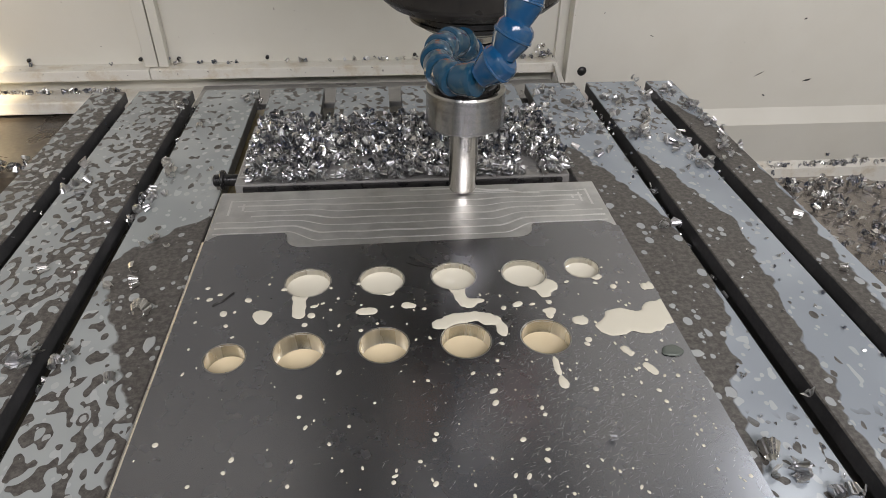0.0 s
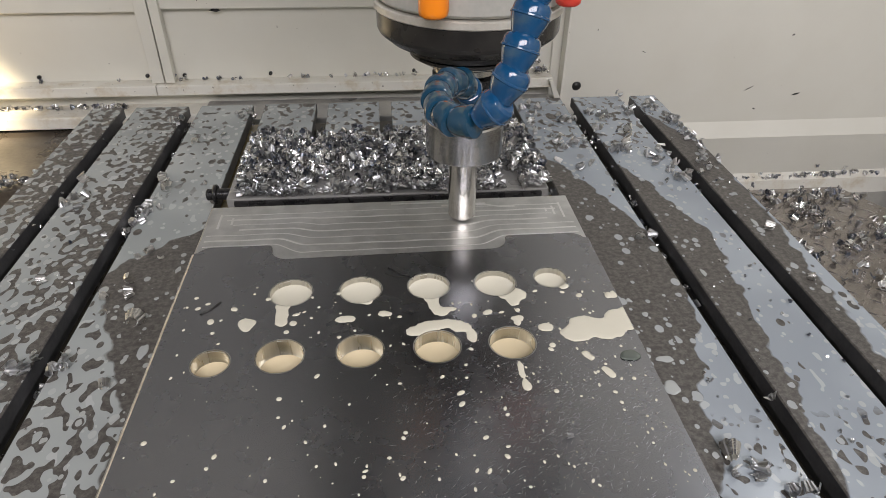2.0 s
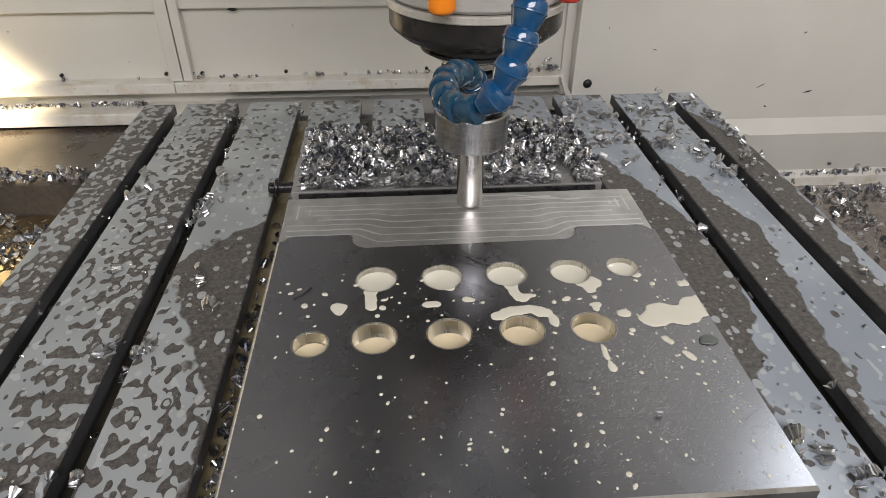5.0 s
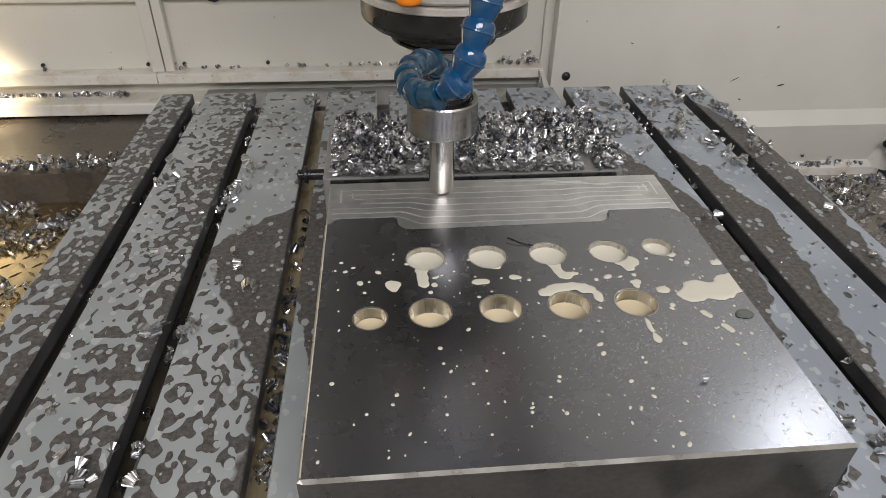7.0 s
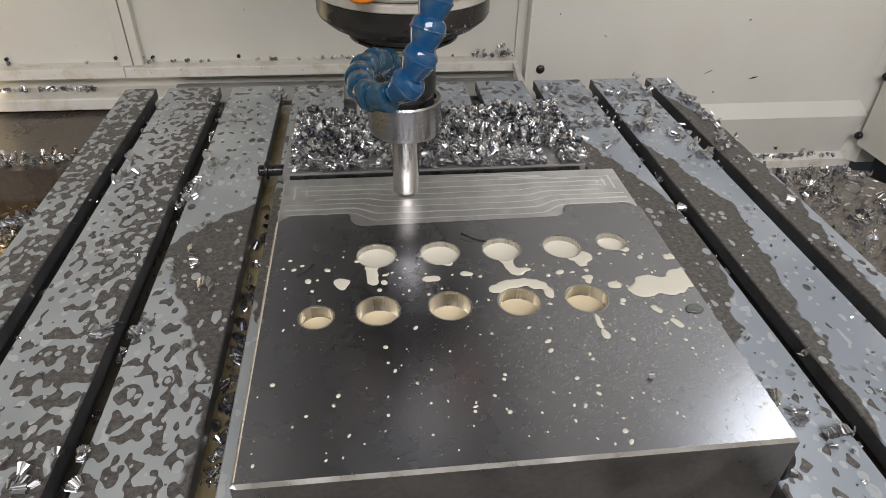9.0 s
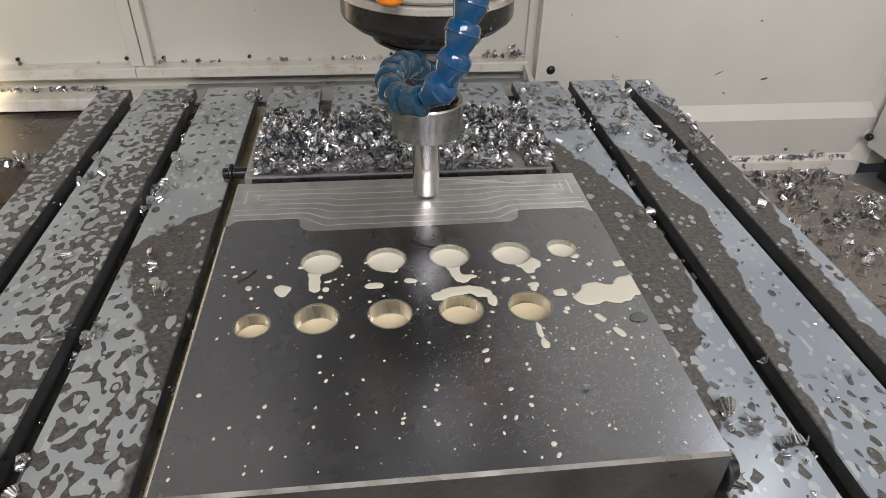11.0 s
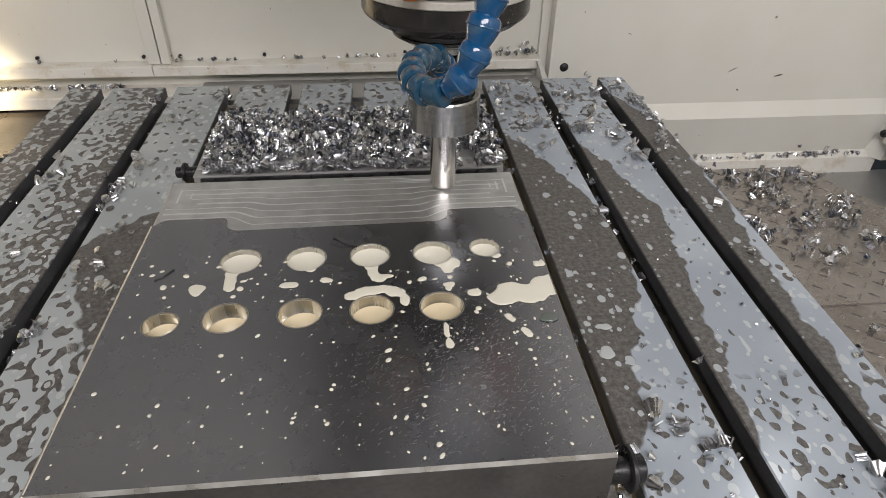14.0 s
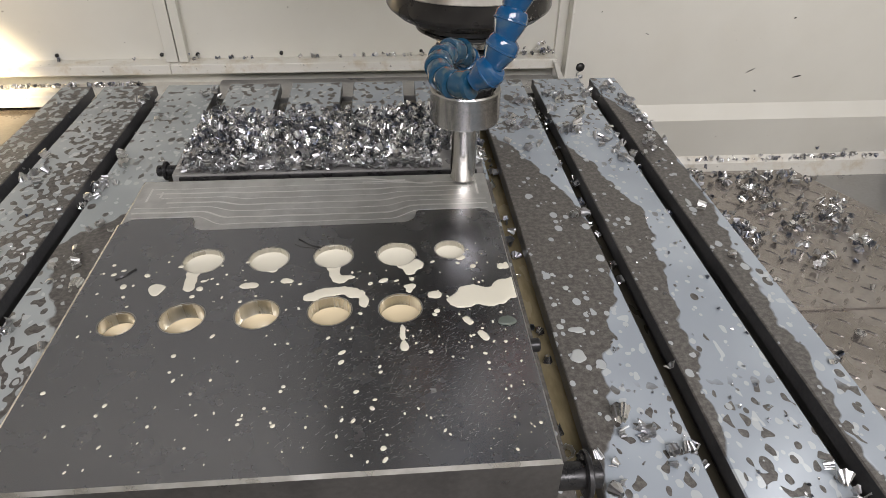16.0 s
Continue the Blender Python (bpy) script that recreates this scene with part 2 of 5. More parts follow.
M_PAINT, M_SILL, M_TABLE = paint_material(), sill_material(), table_material()
M_TOP, M_MILLED = ground_steel_material(), tool_path_material()
M_SIDE = surface("sawn_steel", (0.15, 0.145, 0.135), (0.22, 0.212, 0.20), 0.36, 0.9, 30, 260, 0.10)
M_EDGE = surface("bright_steel", (0.46, 0.45, 0.43), (0.58, 0.57, 0.54), 0.33, 1.0, 40, 300, 0.05)
M_BORE = surface("bored_steel", (0.50, 0.48, 0.43), (0.70, 0.68, 0.62), 0.3, 1.0, 70, 400, 0.1, (1, 1, 0.1))
M_CREAM = liquid("milky_coolant", (0.67, 0.64, 0.53))
M_CREAM_DEEP = liquid("milky_coolant_deep", (0.60, 0.51, 0.34))
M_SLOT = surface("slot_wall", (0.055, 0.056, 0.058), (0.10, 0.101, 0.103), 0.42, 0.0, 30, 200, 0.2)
# oily floor with the deep slot's shade put into its colour
M_SLOT_SHADED = surface("shaded_slot_floor", (0.03, 0.028, 0.022), (0.075, 0.066, 0.045), 0.35, 0.0, 25, 160, 0.2, (1, 0.3, 1))
M_DARK_ROOF = surface("dark_roof", (0.05, 0.052, 0.058), (0.085, 0.088, 0.095), 0.5, 0.0, 12, 150, 0.1)
M_SLOT_FLOOR = surface("oily_slot_floor", (0.20, 0.165, 0.09), (0.36, 0.30, 0.18), 0.22, 0.0, 25, 160, 0.2, (1, 0.3, 1))
M_CHIP = chip_material()
M_CHIP_BRIGHT = surface("bright_chip", (0.55, 0.54, 0.52), (0.78, 0.77, 0.75), 0.34, 1.0, 90, 700, 0.05)
M_BLACK = surface("blackened_steel", (0.012, 0.012, 0.013), (0.035, 0.034, 0.033), 0.32, 0.3, 60, 500, 0.15)
M_NUT = surface("satin_nut", (0.36, 0.355, 0.345), (0.42, 0.415, 0.405), 0.2, 1.0, 12, 120, 0.015, (1, 1, 30), 0.04)
M_SHANK = surface("cutter_steel", (0.44, 0.42, 0.385), (0.52, 0.50, 0.46), 0.2, 1.0, 10, 90, 0.03, (1, 1, 14), 0.05)
M_FLANGE = flange_material()
M_HEAD = surface("head_paint", (0.29, 0.30, 0.315), (0.37, 0.38, 0.395), 0.4, 0.0, 12, 150, 0.05)
M_GREY = surface("grey_casting", (0.36, 0.36, 0.33), (0.46, 0.45, 0.41), 0.42, 0.0, 40, 300, 0.08)
M_RIM = surface("dirty_rim", (0.42, 0.40, 0.35), (0.56, 0.54, 0.48), 0.4, 0.2, 40, 300, 0.08)
M_BLUE = hose_material("blue_plastic", (0.005, 0.054, 0.140), 0.35)
M_TEAL = hose_material("wet_blue_plastic", (0.008, 0.045, 0.085), 0.6)
M_ORANGE = plain("orange_plastic", (0.85, 0.24, 0.01), 0.3)
M_RED = plain("red_plastic", (0.62, 0.05, 0.03), 0.35)
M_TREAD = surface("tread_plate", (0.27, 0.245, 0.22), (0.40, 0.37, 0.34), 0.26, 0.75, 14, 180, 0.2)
# oily tread steel; the warm lamp's reflection is put into the gold colour
M_OILY_LIT = surface("oily_lit_tread_plate", (0.50, 0.40, 0.24), (0.74, 0.62, 0.41), 0.2, 1.0, 16, 120, 0.35)
M_COVER = surface("oily_cover", (0.075, 0.062, 0.05), (0.14, 0.12, 0.095), 0.33, 0.2, 12, 150, 0.15)
M_SMOOTH = surface("grey_sheet", (0.32, 0.315, 0.30), (0.40, 0.395, 0.38), 0.35, 0.5, 8, 200, 0.1)
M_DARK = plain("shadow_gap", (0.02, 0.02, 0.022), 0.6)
M_FLOOR = surface("chip_pan", (0.10, 0.095, 0.09), (0.17, 0.16, 0.15), 0.45, 0.3, 10, 100, 0.2)


# ---- building blocks ----
def finish(bm, name, mats, smooth=False):
    me = bpy.data.meshes.new(name)
    bmesh.ops.recalc_face_normals(bm, faces=bm.faces)
    bm.to_mesh(me)
    bm.free()
    for m in mats if isinstance(mats, (list, tuple)) else [mats]:
        me.materials.append(m)
    if smooth:
        for p in me.polygons:
            p.use_smooth = True
    return me


def part(name, bm, material, parent=None, label="", smooth=False):
    ob = new(name, finish(bm, name, material, smooth))
    if parent:
        ob.parent = parent
    return tagged(ob, label)


def thing(name, label, category, group="", kind="", at=(0, 0, 0)):
    ob = new(name)
    ob.location = at
    ob.empty_display_size = 0.01
    return tagged(ob, label, category, group, kind)


def box(x0, x1, y0, y1, z0, z1, bevel=0.0, seg=2):
    bm = bmesh.new()
    bmesh.ops.create_cube(bm, size=1)
    for v in bm.verts:
        v.co = Vector((x0 if v.co.x < 0 else x1, y0 if v.co.y < 0 else y1, z0 if v.co.z < 0 else z1))
    if bevel:
        bmesh.ops.bevel(bm, geom=bm.edges[:], offset=bevel, segments=seg, affect="EDGES", profile=0.6)
    return bm


def lathe(profile, n=64, cx=0.0, cy=0.0, closed=False):
    """Turns (radius, z) pairs about z."""
    bm = bmesh.new()
    rings = []
    for r, z in profile:
        rings.append([bm.verts.new((cx + r * math.cos(2 * math.pi * i / n), cy + r * math.sin(2 * math.pi * i / n), z)) for i in range(n)])
    for a, b in zip(rings, rings[1:]):
        for i in range(n):
            j = (i + 1) % n
            bm.faces.new((a[i], a[j], b[j], b[i]))
    if not closed:
        bm.faces.new(rings[0])
        bm.faces.new(rings[-1])
    return bm


def sharp(ob, angle=18):
    """Smooth shading that keeps edges above an angle."""
    me = ob.data
    bm = bmesh.new()
    bm.from_mesh(me)
    for e in bm.edges:
        e.smooth = not (len(e.link_faces) == 2 and e.calc_face_angle(0) > radians(angle))
    for f in bm.faces:
        f.smooth = True
    bm.to_mesh(me)
    bm.free()
    return ob


def prism(profile, y0, y1):
    """An (x, z) outline drawn out along y."""
    bm = bmesh.new()
    a = [bm.verts.new((x, y0, z)) for x, z in profile]
    b = [bm.verts.new((x, y1, z)) for x, z in profile]
    for i in range(len(a)):
        j = (i + 1) % len(a)
        bm.faces.new((a[i], a[j], b[j], b[i]))
    bm.faces.new(a)
    bm.faces.new(b)
    return bm


# ---- enclosure ----
def wall(name, bm, material, label, category="wall"):
    return tagged(part(name, bm, material), label, category, "", "structure")


def enclosure():
    back = wall("wall_north", box(-1.6, 0.335, 1.272, 1.31, -0.005, 1.9), M_PAINT, "cream-painted sheet steel back panel with folded seams")
    # upper panels overlap the lower ones in a folded lip
    part("upper_panel", box(-1.6, -0.3845, 1.2585, 1.2715, 0.113, 1.9, 0.002), M_PAINT, back)
    part("upper_panel", box(-0.3595, 0.303, 1.2585, 1.2715, 0.117, 1.9, 0.002), M_PAINT, back)
    for x0, x1 in ((-0.3925, -0.3715), (-0.3695, -0.3540)):
        part("post_flange", box(x0, x1, 1.247, 1.2575, -0.003, 1.9, 0.0015), M_PAINT, back)
        part("post_web", box(x0 + 0.003, x1 - 0.003, 1.2575, 1.2715, -0.003, 1.9), M_PAINT, back)
    for x, z in ((-0.585, 0.005), (-0.405, 0.004), (-0.342, 0.004), (-0.194, 0.004), (0.06, 0.004)):
        bm = lathe([(0.0001, 0.006), (0.0024, 0.0058), (0.0032, 0.0042), (0.0032, 0.0)], 16)
        bmesh.ops.rotate(bm, matrix=Matrix.Rotation(radians(90), 3, "X"), verts=bm.verts)
        bmesh.ops.translate(bm, vec=(x, 1.272, z - 0.0005), verts=bm.verts)
        part("screw", bm, M_BLACK, back, "small blackened screw", True)
    # added out of view so the block top reflects something darker
    part("reflection_panel", box(-1.6, -0.10, 1.2500, 1.2580, 0.50, 1.16, 0.002), M_GREY, back, "unseen grey panel added to dim the block's reflection")
    sill = wall("trim_sill", box(-1.6, -0.3855, 1.238, 1.272, -0.022, -0.004, 0.002), M_SILL,
                "cream-painted folded sill, stained tan with coolant", "sill")
    part("sill_section", box(-0.3845, 0.31, 1.238, 1.2715, -0.022, -0.004, 0.002), M_SILL, sill)
    wall("wall_under_sill", box(-1.6, 0.335, 1.2705, 1.29, -0.30, -0.0225), M_PAINT, "shaded cream sheet below the sill")
    wall("trim_way_cover", box(-0.30, 0.30, 1.150, 1.236, -0.25, -0.032, 0.002), M_SMOOTH, "dull grey way cover behind the table", "way cover")
    wall("trim_lower_ledge", box(-1.6, -0.30, 1.212, 1.2700, -0.068, -0.047, 0.003), M_SILL, "cream-painted lower ledge strewn with chips", "ledge")
    # right-hand panel, standing a little nearer than the back
    right = wall("wall_right_panel", box(0.330, 1.075, 1.238, 1.31, -0.125, 1.9), M_PAINT, "cream-painted splash panel with a pressed step")
    part("return_flange", box(0.309, 0.3295, 1.2630, 1.2715, -0.05, 1.9, 0.0015), M_PAINT, right)
    part("folded_edge", box(0.3255, 0.3297, 1.2345, 1.2625, -0.05, 1.9, 0.0015), M_PAINT, right)
    part("corner_foot", prism([(0.300, -0.005), (0.306, -0.004), (0.3297, -0.05), (0.3297, -0.07), (0.324, -0.07)], 1.224, 1.2340), M_PAINT, right)
    bm = bmesh.new()
    prof = [(1.238, -0.098), (1.222, -0.126), (1.238, -0.213), (1.227, -0.226), (1.227, -0.262), (1.26, -0.262), (1.26, -0.098)]
    a = [bm.verts.new((0.3305, y, z)) for y, z in prof]
    b = [bm.verts.new((1.06, y, z)) for y, z in prof]
    for i in range(len(a)):
        j = (i + 1) % len(a)
        bm.faces.new((a[i], a[j], b[j], b[i]))
    bm.faces.new(a), bm.faces.new(b)
    foot = part("pressed_step", bm, [M_PAINT, M_SILL], right, "pressed step at the panel's foot, stained at its base")
    for p in foot.data.polygons:
        p.material_index = 1 if p.center.z < -0.205 and p.normal.y < -0.1 else 0
    for x, z in ((0.3545, -0.0205),):
        bm = lathe([(0.0001, 0.004), (0.004, 0.0038), (0.0075, 0.0015), (0.0085, 0.0)], 20)
        bmesh.ops.rotate(bm, matrix=Matrix.Rotation(radians(90), 3, "X"), verts=bm.verts)
        bmesh.ops.translate(bm, vec=(x, 1.238, z), verts=bm.verts)
        part("screw", bm, M_BLACK, right, "dark recessed screw", True)
    # slanted corner and side wall
    bm = bmesh.new()
    prof = [(1.034, 1.2375), (1.060, 1.2120), (1.13, 1.212), (1.13, 1.2375)]
    a = [bm.verts.new((x, y, -0.228)) for x, y in prof]
    b = [bm.verts.new((x, y, 1.9)) for x, y in prof]
    for i in range(4):
        j = (i + 1) % 4
        bm.faces.new((a[i], a[j], b[j], b[i]))
    bm.faces.new(a), bm.faces.new(b)
    side = wall("wall_east", bm, M_PAINT, "cream-painted slanted corner and side sheet")
    part("side_sheet", box(1.0415, 1.0435, -1.5, 1.2095, -0.184, 1.9, 0.0008), M_PAINT, side, "side sheet set a finger proud of the corner")
    # near-black sheet gives the gap its shade by colour
    part("side_gap_shade", box(1.10, 1.13, -1.5, 1.2115, -0.30, 1.9), M_DARK, side, "dark sheet standing in for the shade behind the side sheet")
    for sx, sy, z in ((1.040, 1.2055, -0.036), (1.036, 1.2065, -0.162)):
        bm = lathe([(0.0001, 0.008), (0.006, 0.0075), (0.008, 0.004), (0.008, 0.0)], 16)
        bmesh.ops.rotate(bm, matrix=Matrix.Rotation(radians(90), 3, "X") , verts=bm.verts)
        bmesh.ops.rotate(bm, matrix=Matrix.Rotation(radians(-60), 3, "Z"), verts=bm.verts)
        bmesh.ops.translate(bm, vec=(sx, sy, z), verts=bm.verts)
        part("screw", bm, M_BLACK, side, "black cap screw", True)
    # added sheet, coloured as shade, closes the view through the gap
    wall("wall_gap_shade", box(1.25, 1.28, -1.5, 1.5, -0.5, 0.2), M_DARK, "added dark sheet that closes the gap with painted shade")
    wall("wall_west", box(-1.63, -1.6, -1.5, 1.31, -0.5, 1.9), M_PAINT, "cream-painted side sheet")
    wall("wall_south", box(-1.63, 1.13, -1.53, -1.5, -0.5, 0.9), M_PAINT, "cream-painted door sheet below the open doorway")
    # unseen roof closes the space, kept dark so the steel reflects little
    tagged(part("ceiling", box(-1.63, 1.13, -1.53, 1.31, 1.9, 1.93), M_DARK_ROOF), "unseen roof, coloured dark for the block's reflections", "ceiling", "", "structure")
    tagged(part("floor", box(-1.63, 1.6, -1.53, 1.5, -0.53, -0.5), M_FLOOR), "dark chip pan beneath the table", "floor", "", "structure")
    tagged(part("floor_sheet", box(0.62, 1.6, 0.4, 1.2325, -0.27, -0.262), M_SMOOTH), "smooth grey sheet at the wall's foot", "floor", "", "structure")
    tagged(part("floor_cover", box(-1.6, -0.2, 1.008, 1.27, -0.16, -0.0745), M_COVER), "brown oily way cover behind the tread plate", "floor", "", "structure")


enclosure()

# ---- table ----
SLOTS = [-0.38 + 0.1 * i for i in range(9)]
TABLE_X, TABLE_Y = (-0.437, 0.473), (-0.12, 1.132)


def machine_table():
    top = thing("machine_table", "wet cast-iron machine table with T-slots and milky coolant film", "machine table")
    edges = [TABLE_X[0]] + [e for s in SLOTS for e in (s - 0.0095, s + 0.0095)] + [TABLE_X[1]]
    for a, b in zip(edges[0::2], edges[1::2]):
        c, h = 0.0012, 0.016
        prof = [(a, -h), (a, -c), (a + c, 0), (b - c, 0), (b, -c), (b, -h)]
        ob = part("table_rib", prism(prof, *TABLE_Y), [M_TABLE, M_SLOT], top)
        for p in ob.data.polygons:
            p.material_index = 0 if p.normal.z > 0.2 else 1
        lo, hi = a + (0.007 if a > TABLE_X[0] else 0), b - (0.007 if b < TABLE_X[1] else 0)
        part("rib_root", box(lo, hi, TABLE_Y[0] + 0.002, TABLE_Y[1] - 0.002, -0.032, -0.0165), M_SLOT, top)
    for s in SLOTS:
        # two slots keep the tan oil colour, the rest get painted shade
        part("slot_floor", box(s - 0.018, s + 0.018, TABLE_Y[0] + 0.003, TABLE_Y[1] - 0.003, -0.036, -0.0325), M_SLOT_FLOOR if min(abs(s + 0.18), abs(s - 0.22)) < 0.01 else M_SLOT_SHADED, top, "slot floor under oil, with shade in its colour in most slots")
    part("table_body", box(TABLE_X[0], TABLE_X[1], TABLE_Y[0], 1.0, -0.10, -0.0365, 0.002), M_SLOT, top)
    part("table_end", box(TABLE_X[0], TABLE_X[1], 1.0005, TABLE_Y[1], -0.070, -0.0365, 0.002), M_SLOT, top)
    RIDERS.append(top)


machine_table()


LUG = [(0.0095 * s, 0.0024 * w, 0.0015 * h) for s, w, h in ((-1, 0, 0), (-0.35, 1, 0), (0.35, 1, 0), (1, 0, 0), (0.35, -1, 0), (-0.35, -1, 0), (-0.45, 0, 1), (0.45, 0, 1))]


def tread_plate(x0, x1, y0, y1, z, label, chamfer=0.0, mat=M_TREAD):
    t = thing("tread_plate", label, "tread plate", "tread plates beside the table")
    bm = bmesh.new()
    pts = [(x0, y0), (x1, y0), (x1, y1 - chamfer * 2), (x1 - chamfer, y1), (x0, y1)] if chamfer else [(x0, y0), (x1, y0), (x1, y1), (x0, y1)]
    a = [bm.verts.new((x, y, z - 0.006)) for x, y in pts]
    b = [bm.verts.new((x, y, z)) for x, y in pts]
    for i in range(len(a)):
        j = (i + 1) % len(a)
        bm.faces.new((a[i], a[j], b[j], b[i]))
    bm.faces.new(a), bm.faces.new(b)
    part("sheet", bm, mat, t)
    lug = bpy.data.meshes.get("tread_lug_" + mat.name)
    if not lug:
        lug = bpy.data.meshes.new("tread_lug_" + mat.name)
        lug.from_pydata(LUG, [], [(0, 6, 1), (1, 6, 7, 2), (2, 7, 3), (3, 7, 4), (4, 7, 6, 5), (5, 6, 0)])
        lug.materials.append(mat)
    verts, faces, made = [], [], 0
    ny, nx = int((y1 - y0) / 0.021), int((x1 - x0) / 0.021)
    for j in reversed(range(ny)):
        for i in range(nx):
            cx, cy = x0 + 0.012 + i * 0.021, y0 + 0.012 + j * 0.021
            if chamfer and cx + 0.5 * cy > x1 - chamfer + 0.5 * y1 - 0.006:
                continue
            m = pose(cx, cy, z, 0, 0, 45 if (i + j) % 2 else -45)
            if made < 260:
                ob = new("tread_lug", lug)
                ob.parent, ob.matrix_basis = t, m
                made += 1
                continue
            k = len(verts)
            verts += [tuple(m @ Vector(p)) for p in LUG]
            faces += [tuple(k + q for q in f) for f in ((0, 6, 1), (1, 6, 7, 2), (2, 7, 3), (3, 7, 4), (4, 7, 6, 5), (5, 6, 0))]
    if verts:
        me = bpy.data.meshes.new("tread_pattern")
        me.from_pydata(verts, [], faces)
        me.materials.append(mat)
        rest = new("tread_pattern", me)
        rest.parent = t
        tagged(rest, "raised tread lugs", "", "", "stuff")
    RIDERS.append(t)
    return t


tread_plate(0.48, 0.82, 0.645, 0.985, -0.105, "oily steel tread plate strewn with curled chips", 0.075)
tread_plate(0.48, 0.90, -0.1, 0.6445, -0.108, "brown steel tread plate with raised lugs")
tread_plate(-1.05, -0.45, 0.2, 1.005, -0.125, "oily steel tread plate with piled chips, lamp glow in its colour", 0.0, M_OILY_LIT)

# ---- work block ----
BX, BY, BZ = (-0.1275, 0.1715), (0.3005, 0.6085), 0.1195
TOP_ROW = [(-0.0512, 0.4716, 0.0143), (-0.0039, 0.4711, 0.0143), (0.0431, 0.4719, 0.0143), (0.0899, 0.4715, 0.0143), (0.1300, 0.4748, 0.0112)]
LOW_ROW = [(-0.0922, 0.4067, 0.0112), (-0.0518, 0.4098, 0.0143), (-0.0036, 0.4107, 0.0143), (0.0440, 0.4108, 0.0143), (0.0910, 0.4105, 0.0143)]
HOLES = [(x, y + 0.0147, r) for x, y, r in TOP_ROW + LOW_ROW]
POCKET_Z = BZ - 0.0025


def arc(cx, cy, r, a0, a1, n=8):
    return [(cx + r * math.cos(radians(a0 + (a1 - a0) * i / n)), cy + r * math.sin(radians(a0 + (a1 - a0) * i / n))) for i in range(n + 1)]


def pocket_edge():
    """The front edge of the milled shelf, from the block's left face to its right face."""
    o = 0.0147
    left = [(BX[0], 0.5235 + o)] + arc(-0.1145, 0.5195 + o, 0.0115, 155, 90, 5)
    left += [(-0.0785, 0.531 + o)] + arc(-0.0745, 0.527 + o, 0.004, 90, 0, 4)
    left += arc(-0.0585, 0.524 + o, 0.012, 180, 270, 6)
    right = [(0.093, 0.514 + o)] + arc(0.0945, 0.526 + o, 0.012, 270, 360, 6)
    right += arc(0.1105, 0.527 + o, 0.004, 180, 90, 4) + [(0.1535, 0.531 + o)] + arc(0.1575, 0.5195 + o, 0.0115, 90, 25, 5) + [(BX[1], 0.5235 + o)]
    return left + right


def loop_edges(bm, verts):
    return [bm.edges.new((verts[i], verts[(i + 1) % len(verts)])) for i in range(len(verts))]


